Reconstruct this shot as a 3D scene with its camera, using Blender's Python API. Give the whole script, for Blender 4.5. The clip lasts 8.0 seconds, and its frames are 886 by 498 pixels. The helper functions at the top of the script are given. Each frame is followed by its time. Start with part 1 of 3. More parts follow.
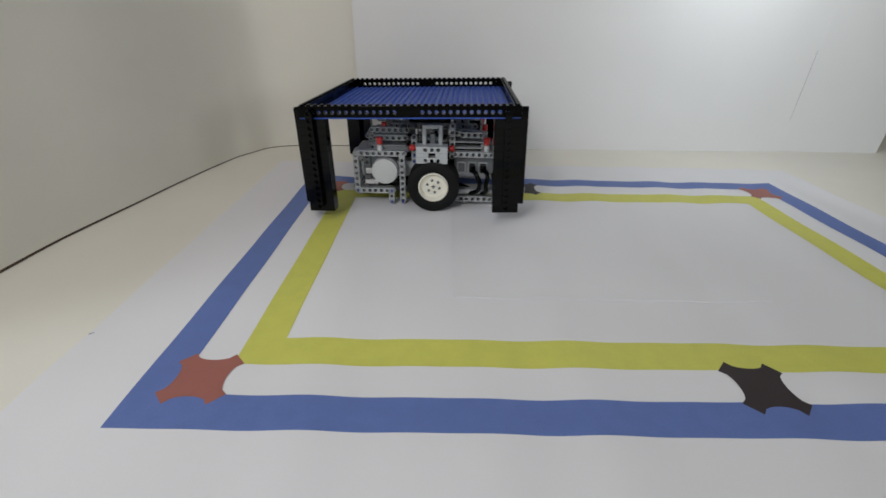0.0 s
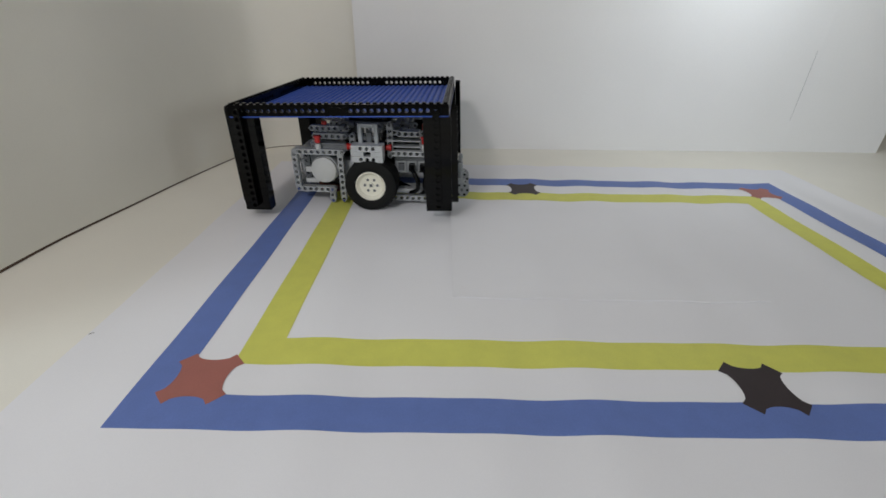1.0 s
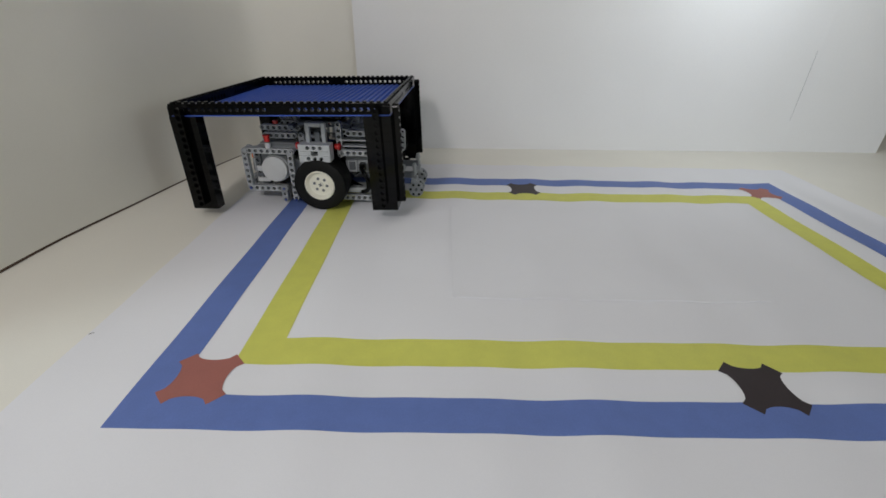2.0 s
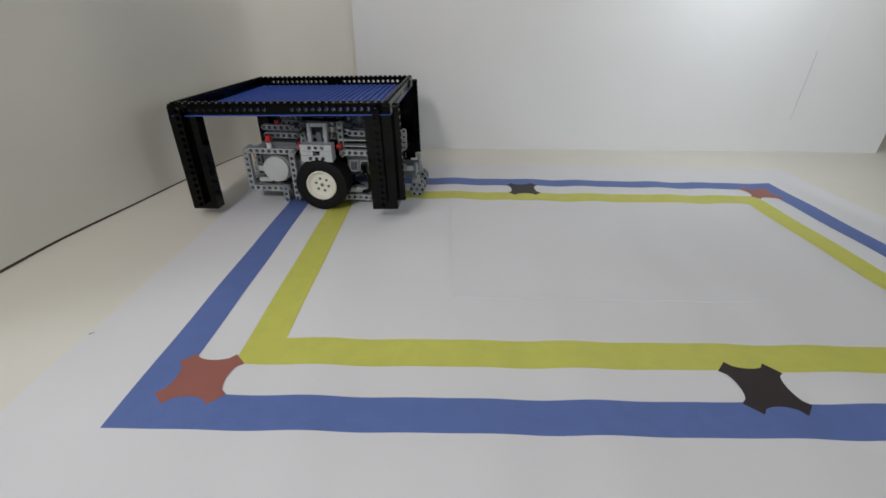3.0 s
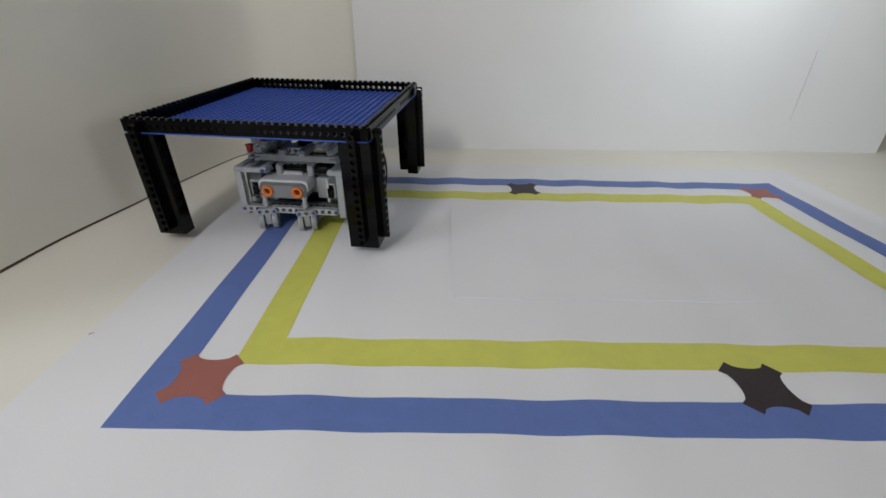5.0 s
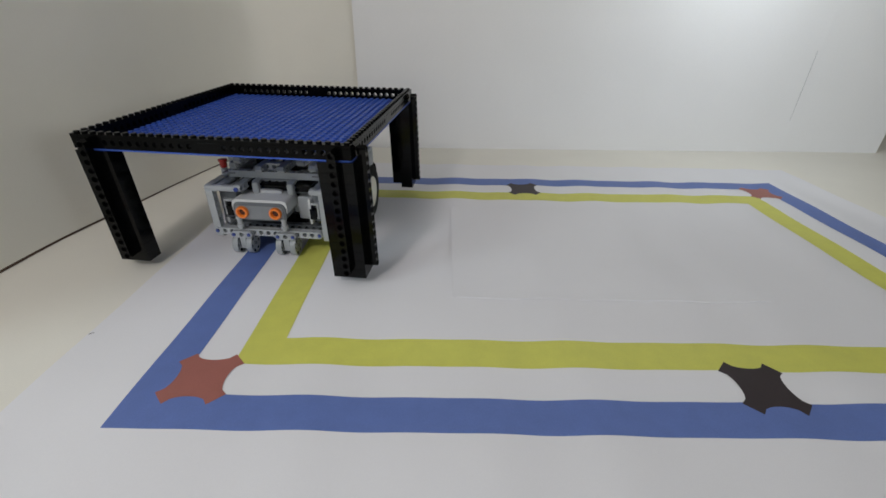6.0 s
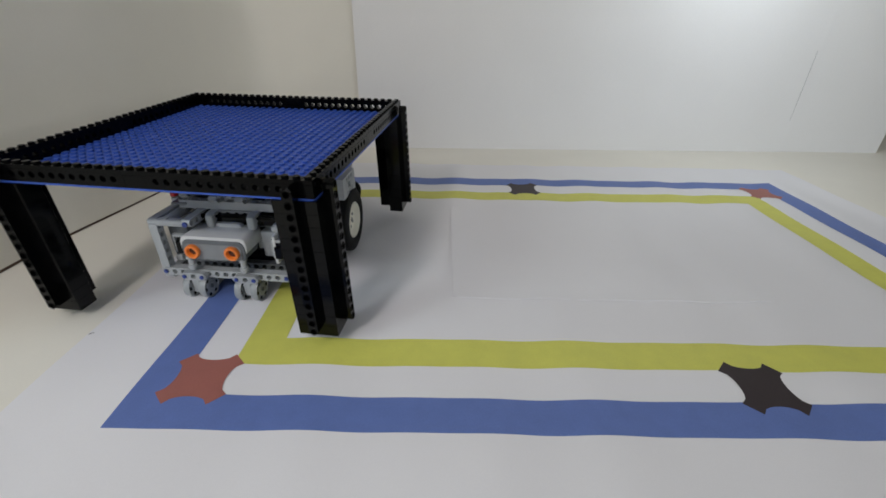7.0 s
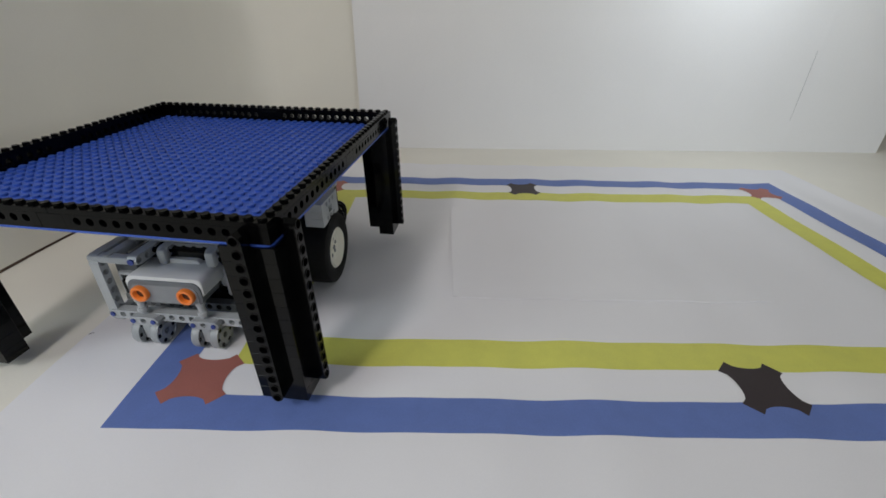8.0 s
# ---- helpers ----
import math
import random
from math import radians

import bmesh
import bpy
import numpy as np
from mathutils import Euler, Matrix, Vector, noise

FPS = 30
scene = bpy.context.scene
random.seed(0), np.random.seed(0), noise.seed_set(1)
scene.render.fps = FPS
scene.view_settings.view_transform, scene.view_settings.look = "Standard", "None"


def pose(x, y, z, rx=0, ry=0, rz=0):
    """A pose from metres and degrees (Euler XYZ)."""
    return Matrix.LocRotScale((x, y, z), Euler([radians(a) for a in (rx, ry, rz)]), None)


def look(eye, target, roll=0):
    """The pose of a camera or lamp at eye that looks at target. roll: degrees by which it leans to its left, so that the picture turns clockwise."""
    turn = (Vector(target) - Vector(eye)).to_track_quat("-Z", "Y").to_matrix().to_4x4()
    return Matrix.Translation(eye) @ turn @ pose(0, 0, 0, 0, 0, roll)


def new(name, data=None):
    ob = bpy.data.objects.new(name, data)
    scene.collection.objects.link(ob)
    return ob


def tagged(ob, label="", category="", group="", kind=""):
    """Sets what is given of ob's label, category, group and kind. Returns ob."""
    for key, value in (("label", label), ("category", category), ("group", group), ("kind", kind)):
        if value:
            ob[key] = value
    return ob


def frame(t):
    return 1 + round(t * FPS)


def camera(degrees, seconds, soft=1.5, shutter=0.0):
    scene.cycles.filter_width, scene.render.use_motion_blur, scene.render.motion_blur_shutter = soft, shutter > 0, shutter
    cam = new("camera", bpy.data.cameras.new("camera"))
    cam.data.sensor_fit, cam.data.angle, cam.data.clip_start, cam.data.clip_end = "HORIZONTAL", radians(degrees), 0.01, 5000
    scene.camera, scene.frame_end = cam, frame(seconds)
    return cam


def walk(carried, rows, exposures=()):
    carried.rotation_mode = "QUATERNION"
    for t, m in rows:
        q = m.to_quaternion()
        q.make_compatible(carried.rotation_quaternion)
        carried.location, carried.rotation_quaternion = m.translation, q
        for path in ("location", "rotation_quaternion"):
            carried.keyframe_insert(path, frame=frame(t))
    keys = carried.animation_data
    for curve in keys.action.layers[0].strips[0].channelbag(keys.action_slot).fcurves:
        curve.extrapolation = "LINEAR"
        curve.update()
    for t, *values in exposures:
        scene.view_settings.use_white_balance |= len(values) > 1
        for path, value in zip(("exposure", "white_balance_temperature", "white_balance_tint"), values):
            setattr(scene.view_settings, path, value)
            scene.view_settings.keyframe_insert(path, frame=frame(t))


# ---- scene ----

# camera: a small webcam on the desk, standing still
cam = camera(92.38, 8.0, soft=1.6, shutter=0.4)
EYE = (0.0, 0.0, 0.2327)
PITCH = radians(28.86)
AIM = (0.0, math.cos(PITCH), EYE[2] - math.sin(PITCH))
walk(cam, [(0.0, look(EYE, AIM, 1.083)), (8.0, look(EYE, AIM, 1.083))])

# ---------------------------------------------------------------- light
world = bpy.data.worlds.new("world")
scene.world = world
world.use_nodes = True
sky = world.node_tree.nodes.new("ShaderNodeTexSky")
sky.sky_type, sky.sun_disc = "NISHITA", False
sky.sun_elevation, sky.sun_rotation = radians(35), radians(200)
world.node_tree.links.new(sky.outputs[0], world.node_tree.nodes["Background"].inputs[0])
world.node_tree.nodes["Background"].inputs[1].default_value = 0.1
scene.view_settings.exposure = 0.0


def area_light(name, eye, target, w, h, watts, colour):
    lamp = bpy.data.lights.new(name, "AREA")
    lamp.shape, lamp.size, lamp.size_y, lamp.energy, lamp.color = "RECTANGLE", w, h, watts, colour
    ob = new(name, lamp)
    ob.matrix_world = look(eye, target)
    return ob


area_light("window_light_west", (-1.44, -0.75, 0.98), (0.1, 0.5, 0.05), 0.8, 0.5, 9.3, (0.88, 0.98, 1.0))
# unseen frontal fill, added to brighten the back panel
area_light("south_fill_light", (0.10, -1.37, 0.50), (0.3, 0.8, 0.15), 1.0, 0.6, 0.9, (0.98, 0.98, 1.0))
area_light("window_light_east", (1.72, -1.05, 0.60), (0.1, 0.75, 0.1), 0.42, 0.42, 3.9, (0.88, 0.95, 1.0))
# unseen lamp, added for the bright spot on the back panel
area_light("wall_spot_fill", (0.51, 0.64, 0.39), (0.51, 0.87, 0.17), 0.14, 0.14, 0.36, (0.88, 0.95, 1.0))
# added overhead fill with no known fixture; lifts the desk against the screens
area_light("overhead_fill_light", (-0.32, 0.22, 1.55), (-0.2, 0.42, 0.0), 0.5, 0.5, 1.5, (1.0, 0.93, 0.91))
area_light("desk_lamp_light", (-0.36, -0.32, 0.72), (0.20, 0.80, 0.10), 0.125, 0.125, 2.7, (1.0, 0.955, 0.95))


# ---------------------------------------------------------------- materials
def material(name, colour, rough, metal=0.0, vary=0.06, scale=40.0, bump=0.0, bump_scale=600.0, fine=0.0, random_tint=0.0, spec=0.5):
    """A surface with blotches at one scale, fine mottling and relief at another."""
    m = bpy.data.materials.new(name)
    m.use_nodes = True
    n, l = m.node_tree.nodes, m.node_tree.links
    b = n["Principled BSDF"]
    b.inputs["Roughness"].default_value, b.inputs["Metallic"].default_value = rough, metal
    b.inputs["Specular IOR Level"].default_value = spec
    co = n.new("ShaderNodeTexCoord")
    big = n.new("ShaderNodeTexNoise")
    big.inputs["Scale"].default_value, big.inputs["Detail"].default_value = scale, 4.0
    l.new(co.outputs["Object"], big.inputs["Vector"])
    small = n.new("ShaderNodeTexNoise")
    small.inputs["Scale"].default_value, small.inputs["Detail"].default_value = bump_scale, 3.0
    l.new(co.outputs["Object"], small.inputs["Vector"])
    ramp = n.new("ShaderNodeMapRange")
    ramp.inputs["From Min"].default_value, ramp.inputs["From Max"].default_value = 0.3, 0.7
    ramp.inputs["To Min"].default_value, ramp.inputs["To Max"].default_value = 1.0 - vary, 1.0 + vary
    l.new(big.outputs["Fac"], ramp.inputs["Value"])
    ramp2 = n.new("ShaderNodeMapRange")
    ramp2.inputs["From Min"].default_value, ramp2.inputs["From Max"].default_value = 0.3, 0.7
    ramp2.inputs["To Min"].default_value, ramp2.inputs["To Max"].default_value = 1.0 - fine, 1.0 + fine
    l.new(small.outputs["Fac"], ramp2.inputs["Value"])
    mul = n.new("ShaderNodeMath")
    mul.operation = "MULTIPLY"
    l.new(ramp.outputs[0], mul.inputs[0])
    l.new(ramp2.outputs[0], mul.inputs[1])
    value = mul.outputs[0]
    if random_tint:
        info = n.new("ShaderNodeObjectInfo")
        r3 = n.new("ShaderNodeMapRange")
        r3.inputs["To Min"].default_value, r3.inputs["To Max"].default_value = 1.0 - random_tint, 1.0 + random_tint
        l.new(info.outputs["Random"], r3.inputs["Value"])
        mul2 = n.new("ShaderNodeMath")
        mul2.operation = "MULTIPLY"
        l.new(value, mul2.inputs[0])
        l.new(r3.outputs[0], mul2.inputs[1])
        value = mul2.outputs[0]
    mix = n.new("ShaderNodeVectorMath")
    mix.operation = "SCALE"
    mix.inputs[0].default_value = colour
    l.new(value, mix.inputs["Scale"])
    l.new(mix.outputs[0], b.inputs["Base Color"])
    rr = n.new("ShaderNodeMapRange")
    rr.inputs["To Min"].default_value, rr.inputs["To Max"].default_value = max(0.02, rough - 0.08), min(1.0, rough + 0.08)
    l.new(big.outputs["Fac"], rr.inputs["Value"])
    l.new(rr.outputs[0], b.inputs["Roughness"])
    if bump:
        bp = n.new("ShaderNodeBump")
        bp.inputs["Strength"].default_value, bp.inputs["Distance"].default_value = bump, 0.0004
        l.new(small.outputs["Fac"], bp.inputs["Height"])
        l.new(bp.outputs[0], b.inputs["Normal"])
    return m


M_CREAM = material("cream card", (0.80, 0.775, 0.70), 0.55, vary=0.03, scale=6, bump=0.15, bump_scale=900, fine=0.015)
M_PANEL = material("white card", (0.80, 0.80, 0.81), 0.34, spec=0.8, vary=0.02, scale=5, bump=0.12, bump_scale=700, fine=0.015)
M_PAPER = material("printer paper", (0.79, 0.785, 0.81), 0.7, vary=0.012, scale=9, bump=0.2, bump_scale=1200, fine=0.012)
M_BLUE = material("blue print", (0.12, 0.185, 0.46), 0.55, vary=0.05, scale=60, bump=0.15, bump_scale=1300, fine=0.05)
M_YELLOW = material("yellow print", (0.64, 0.64, 0.13), 0.55, vary=0.04, scale=60, bump=0.15, bump_scale=1300, fine=0.04)
M_RED = material("red print", (0.36, 0.13, 0.105), 0.55, vary=0.05, scale=60, bump=0.15, bump_scale=1300, fine=0.05)
M_DARK = material("black print", (0.036, 0.026, 0.029), 0.55, vary=0.08, scale=60, bump=0.15, bump_scale=1300, fine=0.06)
M_BROWN = material("dark matt brown", (0.10, 0.06, 0.04), 0.8, vary=0.2, scale=80)
M_BLACK = material("black plastic", (0.0013, 0.0014, 0.0015), 0.11, spec=0.18, vary=0.3, scale=90, bump=0.05, bump_scale=500, random_tint=0.7)
M_RIM = material("black worn plastic", (0.0012, 0.0012, 0.0014), 0.18, spec=0.10, vary=0.25, scale=70, bump=0.05, bump_scale=500, random_tint=0.3)
M_STUDBLUE = material("blue plastic", (0.035, 0.088, 0.40), 0.4, spec=0.35, vary=0.05, scale=50, bump=0.03, bump_scale=400)
M_GREY = material("light grey plastic", (0.36, 0.375, 0.385), 0.33, vary=0.05, scale=80, bump=0.04, bump_scale=500, random_tint=0.06)
M_DGREY = material("dark grey plastic", (0.115, 0.125, 0.135), 0.38, vary=0.07, scale=80, bump=0.04, bump_scale=500, random_tint=0.1)
M_WHITE = material("white plastic", (0.58, 0.585, 0.58), 0.32, vary=0.03, scale=80, bump=0.02)
M_HUB = material("ivory plastic", (0.82, 0.79, 0.68), 0.3, vary=0.04, scale=80, bump=0.02)
M_TYRE = material("black rubber", (0.005, 0.005, 0.005), 0.6, spec=0.2, vary=0.15, scale=120, bump=0.15, bump_scale=900)
M_REDP = material("red plastic", (0.50, 0.022, 0.018), 0.3, vary=0.05, scale=90)
M_ORANGE = material("orange plastic", (0.82, 0.21, 0.03), 0.35, vary=0.05, scale=90)
M_BRONZE = material("brown gauze", (0.07, 0.018, 0.006), 0.6, vary=0.2, scale=400)
M_BLUEP = material("blue pin plastic", (0.025, 0.05, 0.24), 0.35, vary=0.05, scale=90)
M_DISC = material("grey disc plastic", (0.30, 0.315, 0.325), 0.35, vary=0.06, scale=80, bump=0.04, bump_scale=500)
M_PALE = material("pale grey plastic", (0.46, 0.475, 0.485), 0.33, vary=0.05, scale=80, bump=0.04, bump_scale=500)
M_MID = material("mid grey plastic", (0.21, 0.22, 0.23), 0.35, vary=0.05, scale=80, bump=0.04, bump_scale=500)
M_ROOM = material("room paint", (0.62, 0.60, 0.56), 0.8, vary=0.04, scale=2)


# ---------------------------------------------------------------- mesh helpers
def mesh(name, bm, mat, smooth=False):
    me = bpy.data.meshes.new(name)
    bmesh.ops.recalc_face_normals(bm, faces=bm.faces)
    bm.to_mesh(me)
    bm.free()
    me.materials.append(mat)
    if smooth:
        for p in me.polygons:
            p.use_smooth = True
        me.set_sharp_from_angle(angle=radians(40))
    return me


def part(name, bm, mat, parent, label="", smooth=False):
    """One mesh object under a thing or under a part; bm may be a ready mesh."""
    me = bm if isinstance(bm, bpy.types.Mesh) else mesh(name, bm, mat, smooth)
    ob = new(name, me)
    ob.parent = parent
    if label:
        tagged(ob, label)
    return ob


def box(bm, x0, x1, y0, y1, z0, z1, bevel=0.0):
    m = Matrix.Translation(((x0 + x1) / 2, (y0 + y1) / 2, (z0 + z1) / 2)) @ Matrix.Diagonal((abs(x1 - x0), abs(y1 - y0), abs(z1 - z0), 1))
    r = bmesh.ops.create_cube(bm, size=1, matrix=m)
    if bevel:
        es = list({e for v in r["verts"] for e in v.link_edges})
        bmesh.ops.bevel(bm, geom=es, offset=bevel, segments=2, affect="EDGES", profile=0.5)
    return bm


def pill(bm, x0, x1, y0, y1, z0, z1, rt, rb, bevel=0.0):
    """A block along x whose section has round corners: rt at the top, rb at the bottom."""
    ring = []
    for cy, cz, r, a0 in ((y1 - rt, z1 - rt, rt, 0), (y0 + rt, z1 - rt, rt, 90), (y0 + rb, z0 + rb, rb, 180), (y1 - rb, z0 + rb, rb, 270)):
        for k in range(6):
            a = math.radians(a0 + 18 * k)
            ring.append((cy + r * math.cos(a), cz + r * math.sin(a)))
    lo = [bm.verts.new((x0, y, z)) for y, z in ring]
    hi = [bm.verts.new((x1, y, z)) for y, z in ring]
    n = len(ring)
    faces = [bm.faces.new(hi), bm.faces.new(list(reversed(lo)))]
    for k in range(n):
        bm.faces.new((lo[k], lo[(k + 1) % n], hi[(k + 1) % n], hi[k]))
    if bevel:
        bmesh.ops.bevel(bm, geom=list({e for f in faces for e in f.edges}), offset=bevel, segments=3, affect="EDGES", profile=0.5)
    return bm


AXES = {"x": Euler((0, math.pi / 2, 0)).to_matrix().to_4x4(), "y": Euler((-math.pi / 2, 0, 0)).to_matrix().to_4x4(), "z": Matrix.Identity(4)}


def cyl(bm, c, axis, r, length, seg=16, r2=None, bevel=0.0):
    m = Matrix.Translation(c) @ AXES[axis]
    res = bmesh.ops.create_cone(bm, cap_ends=True, segments=seg, radius1=r, radius2=r if r2 is None else r2, depth=length, matrix=m)
    if bevel:
        es = [e for e in {e for v in res["verts"] for e in v.link_edges} if any(len(f.verts) > 4 for f in e.link_faces)]
        bmesh.ops.bevel(bm, geom=es, offset=bevel, segments=2, affect="EDGES", profile=0.5)
    return bm


def revolve(bm, profile, c, axis, seg=32):
    """A closed ring profile of (radius, along) pairs turned about an axis."""
    m = Matrix.Translation(c) @ AXES[axis]
    rings = []
    for i in range(seg):
        a = 2 * math.pi * i / seg
        rings.append([bm.verts.new(m @ Vector((r * math.cos(a), r * math.sin(a), z))) for r, z in profile])
    k = len(profile)
    for i in range(seg):
        p, q = rings[i], rings[(i + 1) % seg]
        for j in range(k):
            if profile[j][0] < 1e-6 and profile[(j + 1) % k][0] < 1e-6:
                continue
            bm.faces.new((p[j], p[(j + 1) % k], q[(j + 1) % k], q[j]))
    bmesh.ops.remove_doubles(bm, verts=bm.verts, dist=1e-6)
    return bm


P = 0.008  # stud pitch


def holed(n, height=0.0074, hz=None, thick=0.0074, r=0.0025, rounded=True, holes=None, m=Matrix.Identity(4), bm=None, offset=0.0):
    """A bar of n cells along x with through holes along y; y from 0 to thick, z from 0 to height."""
    bm = bm or bmesh.new()
    hz = height / 2 if hz is None else hz
    for i in range(n):
        cx = (i + 0.5) * P + offset
        x0, x1 = i * P, (i + 1) * P
        outer = [(x1, hz), (x1, height), (cx, height), (x0, height), (x0, hz), (x0, 0), (cx, 0), (x1, 0)]
        if rounded:
            e, g = 0.0006, 0.0024
            if i == 0:
                outer[3], outer[4], outer[5] = (x0 + g, height - e), (x0 + 0.0003, hz), (x0 + g, e)
            if i == n - 1:
                outer[7], outer[0], outer[1] = (x1 - g, e), (x1 - 0.0003, hz), (x1 - g, height - e)
        ring = []
        for k in range(8):
            a = k * math.pi / 4
            ring.append((cx + r * math.cos(a), hz + r * math.sin(a)))
        open_hole = holes is None or i in holes
        fo = [bm.verts.new(m @ Vector((x, 0, z))) for x, z in outer]
        bo = [bm.verts.new(m @ Vector((x, thick, z))) for x, z in outer]
        if open_hole:
            fi = [bm.verts.new(m @ Vector((x, 0, z))) for x, z in ring]
            bi = [bm.verts.new(m @ Vector((x, thick, z))) for x, z in ring]
            for k in range(8):
                j = (k + 1) % 8
                bm.faces.new((fo[k], fo[j], fi[j], fi[k]))
                bm.faces.new((bo[j], bo[k], bi[k], bi[j]))
                bm.faces.new((fi[k], fi[j], bi[j], bi[k]))
        else:
            bm.faces.new(fo)
            bm.faces.new(list(reversed(bo)))
        for k in range(8):
            j = (k + 1) % 8
            if (k in (7, 0) and i < n - 1) or (k in (3, 4) and i > 0):
                continue
            bm.faces.new((fo[j], fo[k], bo[k], bo[j]))
    bmesh.ops.remove_doubles(bm, verts=bm.verts, dist=1e-6)
    return bm


def bar(name, n, m, mat, parent, label="", **kw):
    return part(name, holed(n, m=m, **kw), mat, parent, label)


def along_x(x, y, z):      # holes along y
    return pose(x, y, z)


def along_y(x, y, z):      # runs along +y, holes along x
    return pose(x, y, z, 0, 0, 90)


def along_z(x, y, z):      # runs up, holes along y
    return pose(x, y, z, 0, -90, 0)


def flat_x(x, y, z):       # runs along x, holes upright
    return pose(x, y, z, 90, 0, 0)


def flat_y(x, y, z):       # runs along y, holes upright
    return pose(x, y, z, 0, 0, 90) @ pose(0, 0, 0, 90, 0, 0)


def empty(name, label, category, group=""):
    ob = new(name)
    ob.empty_display_size = 0.02
    return tagged(ob, label, category, group)


# ---------------------------------------------------------------- setting
# unseen room shell, added to bounce light, with openings for the area lights
def room():
    def wall(name, label, boxes, mat=M_ROOM):
        bm = bmesh.new()
        for b in boxes:
            box(bm, *b)
        return tagged(new(name, mesh(name, bm, mat)), label, "wall", kind="structure")
    wall("wall_east", "plain painted room wall with a window opening", [(1.8, 1.9, -1.4, -1.28, -0.75, 1.7), (1.8, 1.9, -0.72, 1.6, -0.75, 1.7), (1.8, 1.9, -1.28, -0.72, -0.75, 0.32), (1.8, 1.9, -1.28, -0.72, 0.88, 1.7)])
    wall("wall_south", "plain painted room wall with a window opening", [(-1.5, -0.45, -1.5, -1.4, -0.75, 1.7), (0.65, 1.9, -1.5, -1.4, -0.75, 1.7), (-0.45, 0.65, -1.5, -1.4, -0.75, 0.15), (-0.45, 0.65, -1.5, -1.4, 0.85, 1.7)])
    wall("wall_west", "plain painted room wall with a window opening", [(-1.6, -1.5, -1.5, -1.2, -0.75, 1.7), (-1.6, -1.5, -0.3, 1.6, -0.75, 1.7), (-1.6, -1.5, -1.2, -0.3, -0.75, 0.35), (-1.6, -1.5, -1.2, -0.3, 1.25, 1.7)])
    wall("wall_north", "plain painted room wall", [(-1.6, 1.9, 1.6, 1.7, -0.75, 1.7)])
    bm = box(bmesh.new(), -1.6, 1.9, -1.5, 1.7, 1.7, 1.8)
    tagged(new("ceiling", mesh("ceiling", bm, M_ROOM)), "plain painted ceiling", "ceiling", kind="structure")
    bm = box(bmesh.new(), -1.6, 1.9, -1.5, 1.7, -0.85, -0.75)
    tagged(new("floor", mesh("floor", bm, M_ROOM)), "plain room floor", "floor", kind="structure")


def desk():
    ob = empty("desk", "desk with a cream card covered top", "desk")
    part("desktop", box(bmesh.new(), -0.75, 1.15, -0.45, 1.05, -0.03, -0.0010, 0.002), M_CREAM, ob, "cream card laid over the desk top")
    leg = mesh("leg", box(bmesh.new(), -0.03, 0.03, -0.03, 0.03, -0.75, -0.03, 0.003), M_BROWN)
    for x in (-0.69, 1.09):
        for y in (-0.39, 0.99):
            part("leg", leg, None, ob).location = (x, y, 0)


SWEEP = [(-0.449, 0.18), (-0.445, 0.27), (-0.441, 0.355), (-0.436, 0.432), (-0.42, 0.53), (-0.404, 0.632), (-0.38, 0.743), (-0.362, 0.783), (-0.343, 0.817), (-0.316, 0.832), (-0.27, 0.841), (-0.1, 0.848), (0.2, 0.853)]


def spline(points, steps):
    out = []
    for i in range(len(points) - 1):
        p0, p1, p2, p3 = (Vector(points[max(0, min(len(points) - 1, i + k))]) for k in (-1, 0, 1, 2))
        for s in range(steps):
            t = s / steps
            out.append(0.5 * ((2 * p1) + (p2 - p0) * t + (2 * p0 - 5 * p1 + 4 * p2 - p3) * t * t + (3 * p1 - p0 - 3 * p2 + p3) * t ** 3))
    return out + [Vector(points[-1])]


def ribbon(path, z0s, z1s, thick, rows=1, wave=None):
    """An upright sheet that follows a path on the desk; it thickens away from its left-hand side."""
    bm = bmesh.new()
    n = len(path)
    grid = []
    for i, p in enumerate(path):
        d = (path[min(n - 1, i + 1)] - path[max(0, i - 1)]).normalized()
        nr = Vector((-d.y, d.x))
        cols = []
        for side in (0, 1):
            col = []
            for k in range(rows + 1):
                z = z0s[i] + (z1s[i] - z0s[i]) * k / rows
                off = nr * (thick * side + (wave(i / n, z) if wave else 0.0))
                col.append(bm.verts.new((p.x + off.x, p.y + off.y, z)))
            cols.append(col)
        grid.append(cols)
    for i in range(n - 1):
        for k in range(rows):
            bm.faces.new((grid[i][0][k], grid[i + 1][0][k], grid[i + 1][0][k + 1], grid[i][0][k + 1]))
            bm.faces.new((grid[i + 1][1][k], grid[i][1][k], grid[i][1][k + 1], grid[i + 1][1][k + 1]))
        bm.faces.new((grid[i][0][0], grid[i][1][0], grid[i + 1][1][0], grid[i + 1][0][0]))
        bm.faces.new((grid[i][0][rows], grid[i + 1][0][rows], grid[i + 1][1][rows], grid[i][1][rows]))
    for i in (0, n - 1):
        for k in range(rows):
            bm.faces.new((grid[i][0][k], grid[i][0][k + 1], grid[i][1][k + 1], grid[i][1][k]))
    return bm


